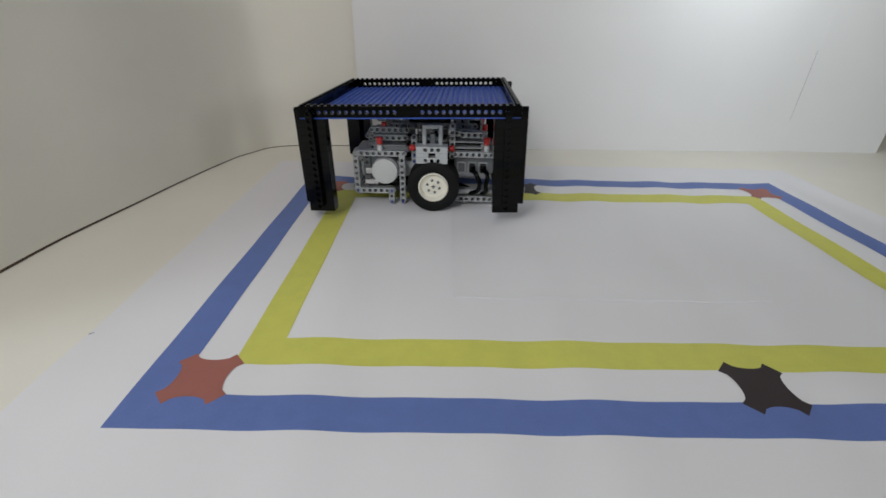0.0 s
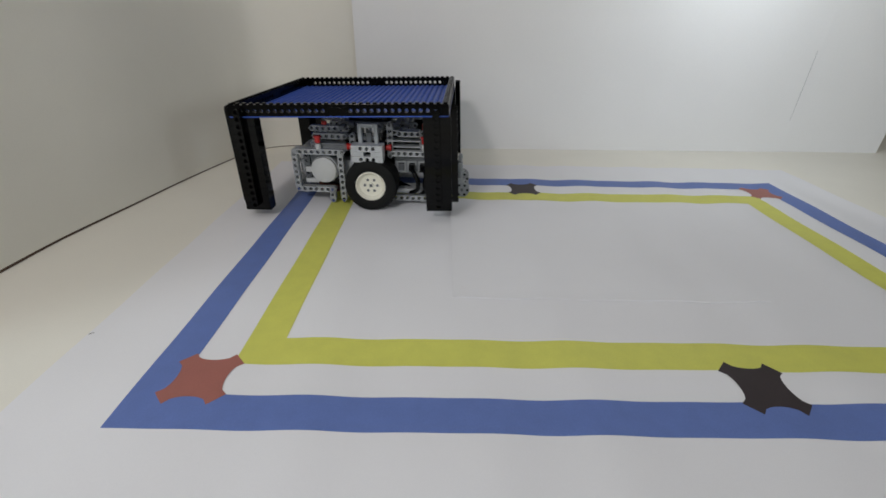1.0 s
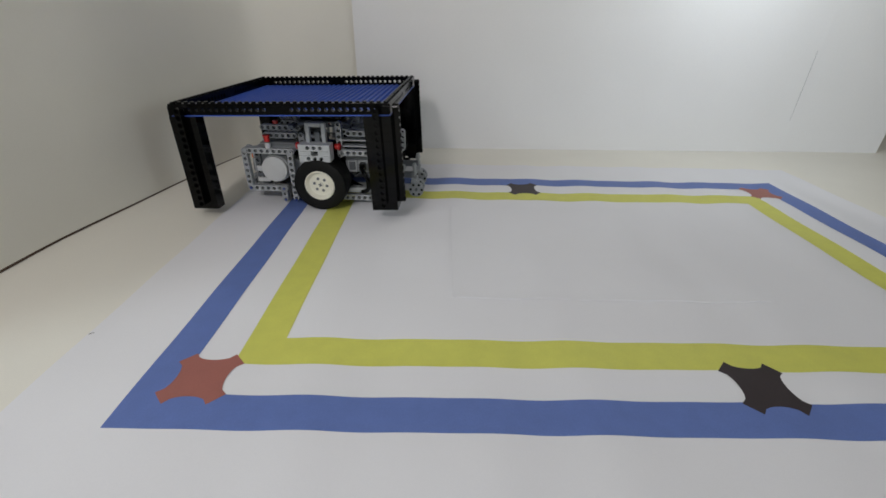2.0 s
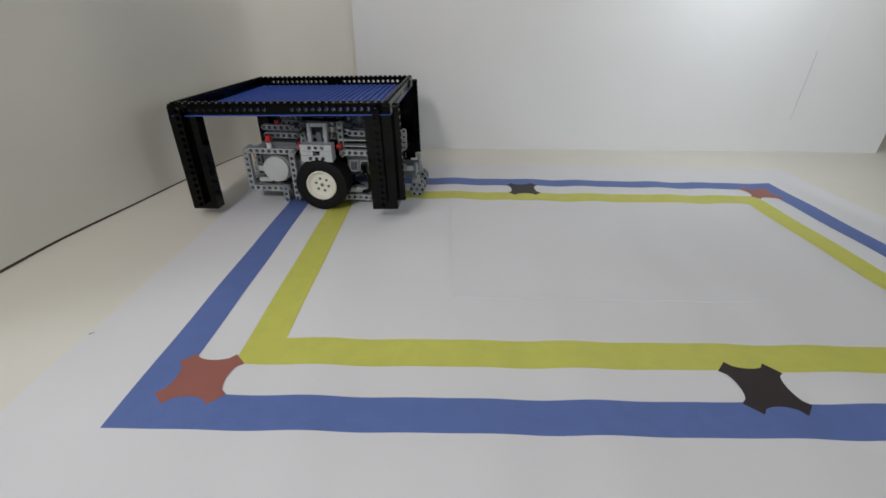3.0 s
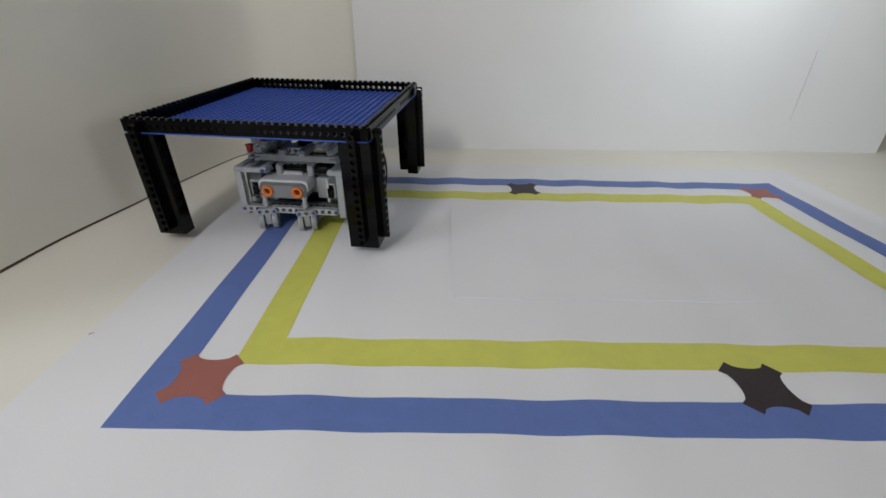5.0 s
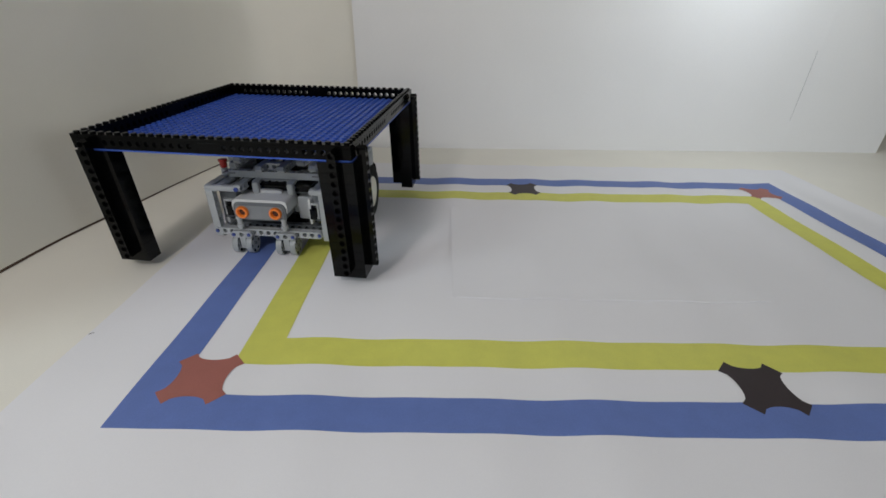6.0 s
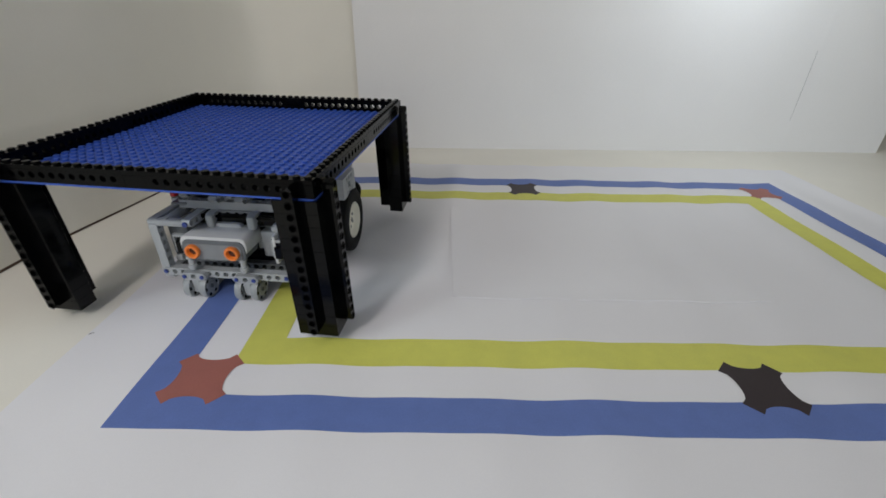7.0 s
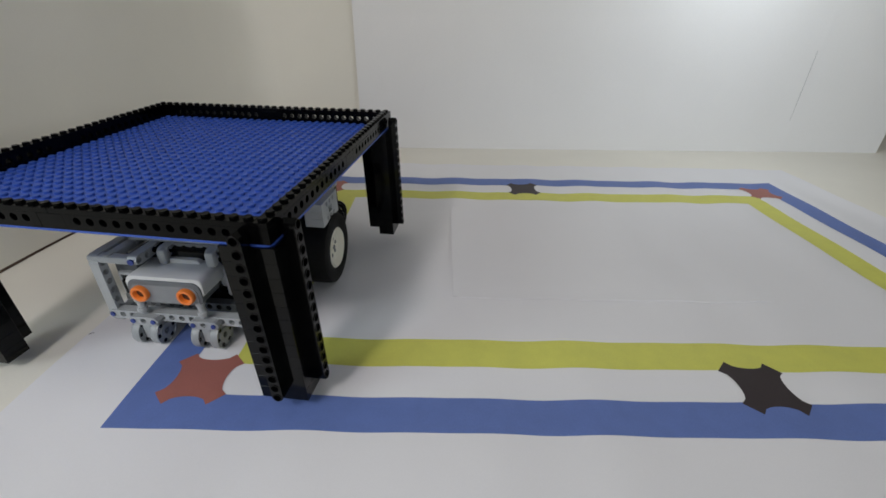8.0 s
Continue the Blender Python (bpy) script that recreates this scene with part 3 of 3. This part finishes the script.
def side_frame(parent, side):
    """Side of the chassis: side is 1 for left and -1 for right."""
    def Y(d, depth=0.0074):            # d: from the outer face inwards
        return (YC + 0.0635 - d - depth) if side > 0 else (YC - 0.0635 + d)
    # closed frame round the motor
    bar("frame_beam", 9, along_x(0.0085, Y(0), 0.0682), M_GREY, parent)
    bar("frame_beam", 7, along_z(0.0804, Y(0.0001), 0.0165), M_GREY, parent)
    bar("frame_beam", 7, along_x(0.0246, Y(0.0002), 0.0165), M_GREY, parent)
    bar("frame_beam", 9, along_z(0.0190, Y(-0.0003), 0.0030), M_GREY, parent)
    bar("frame_beam", 3, along_z(0.0345, Y(0.0002), 0.0005), M_GREY, parent)
    bar("upright_beam", 7, along_z(0.0032, Y(0.008), 0.040), M_GREY, parent)
    for x, z in ((0.0766, 0.0203), (0.0303, 0.0045), (0.0153, 0.0047), (0.0303, 0.0203)):
        pin(parent, x, YC + side * 0.0641, z, "y", M_BLUEP, 0.0010, 0.0018, "blue_pin", "blue friction pin")
    for z in (0.068, 0.060):
        pin(parent, -0.0005, YC + side * 0.0562, z, "y", M_BLUEP, 0.0010, 0.0018, "blue_pin", "blue friction pin")
    motor(parent, YC + side * 0.0605, side)
    # pale bracket over the wheel: a pierced block with a square window
    bw = bmesh.new()
    y0, y1 = sorted((YC + side * 0.0835, YC + side * 0.0670))
    x0, x1 = -0.0460, -0.0050
    box(bw, x0 + 0.001, -0.0296, y0, y1, 0.0737, 0.0793, 0.0003)
    box(bw, -0.0208, x1, y0, y1, 0.0737, 0.0793, 0.0003)
    holed(5, height=0.0080, thick=y1 - y0, rounded=False, m=pose(x0 + 0.001, y0, 0.0795), holes=(1, 2, 3), bm=bw)
    holed(5, height=0.0075, thick=y1 - y0, rounded=False, m=pose(x0 + 0.001, y0, 0.0660), holes=(1, 2, 3), bm=bw)
    part("wheel_bracket", bw, M_PALE, parent, "pale grey pierced block over the wheel")
    # added black sheet: the dark inside of the square window
    bm = box(bmesh.new(), -0.031, -0.019, YC + side * 0.0705, YC + side * 0.0690, 0.0670, 0.086)
    part("bracket_back", bm, M_BLACK, parent)
    # handle-like lifting frame
    ya, yb = sorted((YC + side * 0.0720, YC + side * 0.0650))
    bm = box(bmesh.new(), -0.0380, -0.0330, ya, yb, 0.0865, 0.1120, 0.0008)
    box(bm, -0.0175, -0.0125, ya, yb, 0.0865, 0.1120, 0.0008)
    box(bm, -0.0330, -0.0175, ya, yb, 0.1070, 0.1120, 0.0008)
    part("lifting_frame", bm, M_GREY, parent, "grey lifting frame like a handle")
    bm = cyl(bmesh.new(), (-0.0255, YC + side * 0.064, 0.0935), "x", 0.0024, 0.016, 10)
    box(bm, -0.0290, -0.0220, YC + side * 0.061, YC + side * 0.067, 0.0865, 0.1000, 0.0008)
    part("lift_arm", bm, M_DGREY, parent)
    # beams behind the wheel
    bar("rear_beam", 7, along_x(-0.1065, Y(0), 0.0690), M_GREY, parent)
    bar("rear_beam", 5, along_x(-0.0915, Y(0.012), 0.0935), M_GREY, parent)
    bar("upright_beam", 6, along_z(-0.0470, Y(0.006), 0.064), M_GREY, parent)
    bar("upright_beam", 4, along_z(-0.0890, Y(0.012), 0.068), M_GREY, parent)
    bar("lower_beam", 9, along_x(-0.1085, Y(0), 0.0075), M_GREY, parent)
    bar("upper_beam", 7, along_x(0.0060, Y(0.026), 0.0930), M_GREY, parent)
    bar("upper_beam", 6, flat_x(0.0060, Y(0.010) + 0.0074, 0.0715), M_MID, parent)
    bm = box(bmesh.new(), -0.1090, -0.0560, *sorted((YC + side * 0.036, YC + side * 0.061)), 0.0170, 0.0240, 0.002)
    part("lower_tray", bm, M_GREY, parent)
    # red pins with pale sleeves
    for x, z, d in ((0.0442, 0.0870, 0.004), (-0.0957, 0.0885, 0.006)):
        y = YC + side * (0.0635 - d)
        part("sleeve", cyl(bmesh.new(), (x, y, z - 0.0085), "z", 0.0036, 0.0075, 14, bevel=0.0004), M_WHITE, parent, "white sleeve", smooth=True)
        bm = cyl(bmesh.new(), (x, y, z), "z", 0.0036, 0.007, 14, bevel=0.0005)
        cyl(bm, (x, y, z + 0.0045), "z", 0.0046, 0.0022, 14, bevel=0.0004)
        part("red_pin", bm, M_REDP, parent, "red plastic pin", smooth=True)
    for x in (0.0005, -0.0490):
        y = YC + side * 0.0620
        bm = cyl(bmesh.new(), (x, y, 0.0803), "x", 0.0036, 0.006, 14, bevel=0.0005)
        cyl(bm, (x + (0.003 if x > -0.02 else -0.003), y, 0.0803), "x", 0.0046, 0.0022, 14, bevel=0.0004)
        part("red_pin", bm, M_REDP, parent, "red plastic pin", smooth=True)


def brick_unit(parent):
    """The control brick behind the wheels, with plugs on its side."""
    bm = box(bmesh.new(), -0.1080, -0.0540, YC - 0.0440, YC + 0.0500, 0.0420, 0.0650, 0.004)
    part("control_brick", bm, M_MID, parent, "dark grey control brick", smooth=True)
    bm = box(bmesh.new(), -0.1090, -0.0530, YC - 0.0450, YC + 0.0455, 0.0640, 0.0662, 0.001)
    part("brick_lid", bm, M_GREY, parent, "pale top of the control brick")
    for side in (1, -1):
        for k, x in enumerate((-0.0640, -0.0785, -0.0930)):
            y = YC + side * 0.0505
            bm = bmesh.new()
            for b in ((x - 0.006, x - 0.0042, 0.044, 0.060), (x + 0.0042, x + 0.006, 0.044, 0.060), (x - 0.0042, x + 0.0042, 0.044, 0.0465), (x - 0.0042, x + 0.0042, 0.0575, 0.060)):
                box(bm, b[0], b[1], y - 0.0015, y + 0.0015, b[2], b[3], 0.0003)
            port = part("port", bm, M_GREY, parent, "grey cable socket")
            bm = box(bmesh.new(), x - 0.0038, x + 0.0038, y - 0.001, y + side * (0.004 if k == 0 else 0.009), 0.047, 0.057, 0.0006)
            part("plug", bm, M_DGREY if k == 0 else M_BLACK, port, "cable plug")


def cable(parent, pts, r=0.0027):
    cu = bpy.data.curves.new("cable", "CURVE")
    cu.dimensions, cu.bevel_depth, cu.bevel_resolution, cu.resolution_u = "3D", r, 3, 8
    s = cu.splines.new("BEZIER")
    s.bezier_points.add(len(pts) - 1)
    for p, co in zip(s.bezier_points, pts):
        p.co = co
        p.handle_left_type = p.handle_right_type = "AUTO"
    cu.materials.append(M_BLACK)
    ob = new("cable", cu)
    ob.parent = parent
    return tagged(ob, "black cable")


def eyes_sensor(parent):
    y = 0.0098
    s = new("distance_sensor")
    s.parent = parent
    tagged(s, "grey and white distance sensor with two orange eyes")
    # casing: rounded front box, pale shell over it
    bm = bmesh.new()
    pill(bm, 0.0640, 0.0862, y - 0.0278, y + 0.0278, 0.0422, 0.0612, 0.0060, 0.0050, 0.0008)
    part("casing", bm, M_DGREY, s, "mid grey front casing", smooth=True).active_material = M_DGREY
    bm = pill(bmesh.new(), 0.0850, 0.0867, y - 0.0252, y + 0.0252, 0.0435, 0.0580, 0.0045, 0.0040, 0.0003)
    part("face", bm, M_MID, s, "grey face plate")
    bm = pill(bmesh.new(), 0.0560, 0.0848, y - 0.0292, y + 0.0292, 0.0490, 0.0640, 0.0050, 0.0030, 0.0012)
    pill(bm, 0.0380, 0.0640, y - 0.0150, y + 0.0165, 0.0540, 0.0672, 0.0040, 0.0020, 0.0010)
    part("shell", bm, M_WHITE, s, "white curved upper shell", smooth=True)
    for ey in (-0.0080, 0.0272):
        prof = [(0.0031, -0.0010), (0.0060, -0.0010), (0.0064, 0.0008), (0.0064, 0.0034), (0.0058, 0.0042), (0.0043, 0.0042), (0.0036, 0.0030)]
        bm = revolve(bmesh.new(), prof, (0.0862, ey, 0.0512), "x", 28)
        ring = part("eye_ring", bm, M_ORANGE, s, "round orange eye ring", smooth=True)
        part("eye_mesh", cyl(bmesh.new(), (0.0868, ey, 0.0512), "x", 0.0034, 0.0010, 20), M_BRONZE, ring, "brown gauze inside the eye")
    return s


def robot():
    ob = empty("toy_robot", "grey plastic construction-kit robot carrying the black table", "toy robot")
    for side in (1, -1):
        side_frame(ob, side)
    brick_unit(ob)
    eyes_sensor(ob)
    # front lower bar on which the casters swivel
    bar("front_beam", 15, along_y(0.0818, YC - 0.0635, 0.0213), M_GREY, ob)
    for y in (YC - 0.0595, YC + 0.0525):
        pin(ob, 0.0823, y, 0.0250, "x", M_BLUEP, 0.0012, 0.0019, "blue_pin", "blue friction pin")
    bar("front_beam", 13, along_y(0.0640, YC - 0.0520, 0.0205), M_DGREY, ob)
    # front corner brackets: tall slanted frames at both ends
    for side in (1, -1):
        ye = YC + side * 0.0650
        bar("corner_beam", 5, along_z(0.0660, ye - side * 0.0110 - 0.0037, 0.030), M_DGREY, ob)
        yc = YC + side * 0.0455
        # motor end with its socket, a white cheek beside it and a plate over it
        bm = box(bmesh.new(), 0.0450, 0.0690, yc - (0.0078 if side < 0 else 0.0015), yc + 0.0078, 0.0350, 0.0660, 0.0025)
        part("front_motor", bm, M_DGREY, ob, "grey motor end", smooth=True)
        bm = bmesh.new()
        for b in ((-0.0060, -0.0042, 0.040, 0.058), (0.0042, 0.0060, 0.040, 0.058), (-0.0042, 0.0042, 0.0555, 0.058), (-0.0042, 0.0042, 0.040, 0.0425)):
            box(bm, 0.0688, 0.0725, yc + b[0], yc + b[1], b[2], b[3], 0.0004)
        part("motor_socket", bm, M_GREY, ob, "pale cable socket")
        bm = box(bmesh.new(), 0.0690, 0.0745, yc - 0.0034, yc + 0.0034, 0.0400, 0.0520, 0.0008)
        box(bm, 0.0690, 0.0730, yc - 0.0020, yc + 0.0020, 0.0520, 0.0555, 0.0006)
        part("socket_plug", bm, M_BLACK, ob, "black cable plug")
        if side > 0:
            c = yc - 0.0030
            bm = box(bmesh.new(), 0.0520, 0.0735, c - 0.0016, c + 0.0016, 0.0340, 0.0620, 0.0014)
            part("motor_cheek", bm, M_WHITE, ob, "white curved motor cheek", smooth=True)
        a, b = sorted((yc - side * (0.0130 if side < 0 else 0.0), ye))
        bm = box(bmesh.new(), 0.0715, 0.0795, a, b, 0.0690, 0.0750, 0.0018)
        box(bm, 0.0330, 0.0720, *sorted((ye - side * 0.0100, ye - side * 0.0176)), 0.0690, 0.0748, 0.0014)
        cyl(bm, (0.0755, ye - side * 0.0150, 0.0752), "z", 0.0030, 0.0012, 14)
        part("corner_plate", bm, M_GREY, ob, "pale grey corner plate", smooth=True)
        ya = ye - side * 0.0315 - (0.0074 if side > 0 else 0)
        if side < 0:
            bar("arm_beam", 5, along_x(0.0400, ya, 0.0686), M_GREY, ob)
            pin(ob, 0.0802, ya + 0.0037, 0.0723, "x", M_BLUEP, 0.0014, 0.0024, "blue_pin", "blue friction pin")
    # beams over the sensor
    bar("top_bar", 13, flat_y(0.0470, YC - 0.0520, 0.0765), M_GREY, ob)
    for y in (0.0030, 0.0270):
        bar("top_prong", 5, along_x(0.0220, y - 0.0037, 0.0842), M_GREY, ob)
    bar("row_beam", 5, along_y(0.0560, -0.0010, 0.0690), M_MID, ob)
    bar("row_beam", 3, along_y(0.0500, 0.0035, 0.0846), M_GREY, ob)
    for y in (-0.0010, 0.0365):
        bar("arm_beam", 6, along_x(0.0175, y - 0.0037, 0.0690), M_GREY, ob)
        bm = box(bmesh.new(), 0.0600, 0.0672, y - 0.0038, y + 0.0038, 0.0630, 0.0762, 0.0026)
        part("arm_end", bm, M_GREY, ob, "grey bent end of the arm", smooth=True)
    # lifting deck under the table
    for x in (0.0140, -0.0700):
        bm = bmesh.new()
        for y in (YC - 0.03, YC + 0.03):
            cyl(bm, (x, y, 0.104), "z", 0.0030, 0.036, 12)
            cyl(bm, (x, y, 0.0965), "z", 0.0042, 0.003, 14)
        box(bm, x - 0.0037, x + 0.0037, YC - 0.050, YC + 0.050, 0.0985, 0.1035, 0.001)
        part("lift_post", bm, M_DGREY, ob, "dark grey lifting post")
    for y in (YC - 0.034, YC + 0.0266):
        bar("deck_beam", 15, along_x(-0.0850, y, 0.0985), M_DGREY, ob)
    bar("deck_beam", 11, along_y(0.0060, YC - 0.044, 0.0990), M_DGREY, ob)
    bar("deck_beam", 11, along_y(-0.0550, YC - 0.044, 0.0990), M_DGREY, ob)
    bm = box(bmesh.new(), -0.0480, 0.0080, YC - 0.030, YC + 0.030, 0.1060, 0.1150, 0.002)
    part("lift_block", bm, M_BLACK, ob, "black lifting block", smooth=True)
    # added black block, shade in the gaps under the upper beams
    bm = box(bmesh.new(), -0.0500, 0.0600, YC - 0.040, YC + 0.040, 0.0640, 0.0740, 0.003)
    part("inner_body", bm, M_BLACK, ob, smooth=True)
    # another black filler, for the shaded cavity between the motors
    bm = box(bmesh.new(), -0.0500, 0.0560, YC - 0.030, YC + 0.030, 0.0150, 0.0600, 0.003)
    part("core", bm, M_BLACK, ob, smooth=True)
    for x in (0.042, -0.094):
        for y in (YC - 0.044, YC + 0.030):
            bm = cyl(bmesh.new(), (x, y, 0.1010), "z", 0.0036, 0.008, 14, bevel=0.0005)
            part("red_pin", bm, M_REDP, ob, "red plastic pin", smooth=True)
    # rear bar of the back casters
    bar("rear_bar", 13, along_y(-0.1180, YC - 0.0520, 0.0250), M_GREY, ob)
    bm = box(bmesh.new(), -0.1185, -0.1085, YC - 0.040, YC + 0.040, 0.0250, 0.0600, 0.002)
    part("rear_plate", bm, M_DGREY, ob, smooth=True)
    for y in (YC - 0.0265, YC + 0.0265):
        bar("rear_arm", 4, flat_x(-0.1450, y + 0.0037, 0.0300), M_DGREY, ob)
        bar("rear_upright", 5, along_z(-0.1120, y - 0.0037, 0.0300), M_DGREY, ob)
    for y in (YC - 0.030, YC + 0.022):
        bar("rear_post", 4, along_z(-0.1200, y + 0.012, 0.0560), M_GREY, ob)
    bar("rear_cross", 7, along_y(-0.1130, YC - 0.0280, 0.0760), M_DGREY, ob)
    for side in (1, -1):
        for k in (0, 1):
            x = -0.0785 - 0.0145 * k
            y = YC + side * 0.059
            cable(ob, [(x, y, 0.052), (x - 0.005, y + side * 0.010, 0.048), (x - 0.010 + 0.006 * k, y + side * 0.011, 0.034), (x - 0.004, y + side * 0.004, 0.021), (x + 0.02, y - side * 0.010, 0.022), (x + 0.045, y - side * 0.02, 0.030)], 0.0030)
        # black guard at the rear corner, shelves between the rear beams
        ya, yb = sorted((YC + side * 0.0440, YC + side * 0.0570))
        bm = box(bmesh.new(), -0.1210, -0.1130, ya, yb, 0.0270, 0.0660, 0.001)
        box(bm, -0.1290, -0.1130, ya, yb, 0.0270, 0.0330, 0.001)
        box(bm, -0.1250, -0.1130, ya + 0.002, yb - 0.002, 0.0480, 0.0560, 0.001)
        part("rear_guard", bm, M_BLACK, ob, "black rear corner guard")
        for z in (0.0790, 0.0868):
            bm = box(bmesh.new(), -0.0915, -0.0530, *sorted((YC + side * 0.0415, YC + side * 0.0575)), z, z + 0.0018, 0.0004)
            part("shelf", bm, M_GREY, ob, "thin grey shelf plate")
        bar("rear_beam", 4, along_x(-0.0915, YC + side * 0.0555 - 0.0037, 0.0935), M_GREY, ob)
        # black backing put in for the shade between the shelves
        bm = box(bmesh.new(), -0.0920, -0.0520, *sorted((YC + side * 0.034, YC + side * 0.040)), 0.0690, 0.0960, 0.001)
        part("shelf_back", bm, M_BLACK, ob)
        # second row of beams over the motor
        bar("motor_beam", 6, along_x(0.0080, YC + side * 0.0430 - 0.0037, 0.0850), M_GREY, ob)
        bm = box(bmesh.new(), 0.0100, 0.0560, *sorted((YC + side * 0.0420, YC + side * 0.0560)), 0.0800, 0.0816, 0.0004)
        part("shelf", bm, M_MID, ob, "thin grey shelf plate")
    return ob


# ---------------------------------------------------------------- build
room()
desk()
side_screen()
back_screen()
track_mat()
loose_sheet()
TABLE = toy_table()
ROBOT = robot()
LEFT_WHEEL = drive_wheel(ROBOT, 1)
RIGHT_WHEEL = drive_wheel(ROBOT, -1)
FRONT_CASTERS = [caster(ROBOT) for _ in range(2)]
BACK_CASTERS = [caster(ROBOT) for _ in range(2)]

PIVOT = Vector((-0.161, 0.611))        # the robot turns about the middle of its axle
AXLE = Vector((WHEEL_X, YC))


def turning(t, deg):
    a = radians(deg)
    o = PIVOT - Vector((AXLE.x * math.cos(a) - AXLE.y * math.sin(a), AXLE.x * math.sin(a) + AXLE.y * math.cos(a)))
    return (t, o.x, o.y, deg)


# seconds, place on the desk and heading of the robot
DRIVE = [(0.0, -0.0366, 0.6252, 177.4), (0.25, -0.0575, 0.6255, 177.5), (0.5, -0.0783, 0.6258, 177.6), (0.75, -0.0988, 0.6258, 177.7), (1.0, -0.1190, 0.6258, 177.7), (1.25, -0.1392, 0.6258, 177.7), (1.5, -0.1590, 0.6258, 177.6),
         (1.7, -0.1765, 0.6258, 177.6), (1.85, -0.1840, 0.6257, 177.5), (2.0, -0.1857, 0.6257, 177.5), (2.4, -0.1858, 0.6257, 177.5), (2.8, -0.1859, 0.6256, 177.5),
         turning(3.0, 178.3), turning(3.1, 181.5), turning(3.2, 187.2), turning(3.3, 192.9), turning(3.4, 198.9), turning(3.5, 204.6), turning(3.6, 210.6), turning(3.7, 217.2), turning(3.8, 224.4), turning(3.9, 231.7), turning(4.0, 237.4),
         turning(4.1, 244.0), turning(4.2, 248.8), turning(4.3, 254.2), turning(4.4, 259.3), (4.5, -0.1813, 0.5850, 262.7), (4.6, -0.1822, 0.5780, 262.9), (4.7, -0.1830, 0.5702, 263.0),
         (4.95, -0.1843, 0.5505, 263.0), (5.2, -0.1857, 0.5305, 263.0), (5.45, -0.1870, 0.5105, 263.0), (5.65, -0.1880, 0.4940, 263.0), (5.8, -0.1884, 0.4855, 263.0), (6.0, -0.1885, 0.4849, 263.0),
         (6.1, -0.1892, 0.4800, 262.9), (6.3, -0.1905, 0.4630, 262.9), (6.5, -0.1918, 0.4458, 262.8), (6.75, -0.1936, 0.4238, 262.8), (7.0, -0.1954, 0.4015, 262.7), (7.25, -0.1969, 0.3795, 262.6), (7.5, -0.1983, 0.3585, 262.5),
         (7.7, -0.1995, 0.3430, 262.4), (7.8, -0.1999, 0.3392, 262.4), (8.0, -0.2000, 0.3384, 262.4)]

# the robot moves a little under the table: seconds, shift and turn against it
SLIP = [(0.0, -0.0035, 0.001, 1.8), (0.5, -0.0027, 0.0012, 1.3), (1.0, -0.001, 0.0007, 0.3), (1.5, 0, 0, 0), (2.8, 0.001, 0, 0), (3.0, 0.004, -0.001, -0.5), (3.1, 0.005, 0, 0), (3.3, 0.005, 0, 0), (3.5, 0.006, 0.002, -0.5), (3.6, 0.0035, 0.0005, 0), (3.8, 0.001, 0, 0.6), (4.0, -0.002, 0.001, 2.0), (4.5, -0.0042, 0.0022, 2.5), (8.0, -0.0044, 0.0022, 2.7)]


def under(t, x, y, d):
    ts = [r[0] for r in SLIP]
    dx, dy, dd = (float(np.interp(t, ts, [r[k] for r in SLIP])) for k in (1, 2, 3))
    return (t, x + dx, y + dy, d + dd)


RIDE = [under(*r) for r in DRIVE]

# swivel of the casters: seconds, front pair, back pair
SWIVEL = [(0.0, 0, 0), (2.8, 0, 0), (3.0, 3, -4), (3.2, 25, -30), (3.5, 55, -65), (3.8, 72, -80), (4.2, 68, -80), (4.5, 60, -60), (4.7, 38, -40), (5.2, 12, -12), (5.8, 4, -4), (6.2, 2, -2), (7.0, 0, 0), (8.0, 0, 0)]


def motions():
    def place(x, y, deg):
        return pose(x, y, 0, 0, 0, deg)
    walk(ROBOT, [(t, place(x, y, d)) for t, x, y, d in RIDE])
    tilt = pose(0, 0, 0.1338, 0.48, 1.70, 0)
    walk(TABLE, [(t, place(x, y, d) @ tilt) for t, x, y, d in DRIVE])
    for wheel, side in ((LEFT_WHEEL, 1), (RIGHT_WHEEL, -1)):
        rows, rolled, last = [], 0.0, None
        for t, x, y, d in RIDE:
            hub = place(x, y, d) @ Vector((WHEEL_X, YC + side * 0.0845, 0))
            if last is not None:
                a = radians(d)
                rolled += (hub - last).dot(Vector((math.cos(a), math.sin(a), 0)))
            last = hub
            rows.append((t, pose(WHEEL_X, YC + side * 0.0845, WHEEL_R, 0, math.degrees(rolled / WHEEL_R), 0)))
        walk(wheel, rows)
    for pair, x, col in ((FRONT_CASTERS, 0.0835, 1), (BACK_CASTERS, -0.1440, 2)):
        for c, y in zip(pair, (YC - 0.0310, YC + 0.0170)):
            walk(c, [(r[0], pose(x, y, 0.0006, 0, 0, r[col])) for r in SWIVEL])


motions()
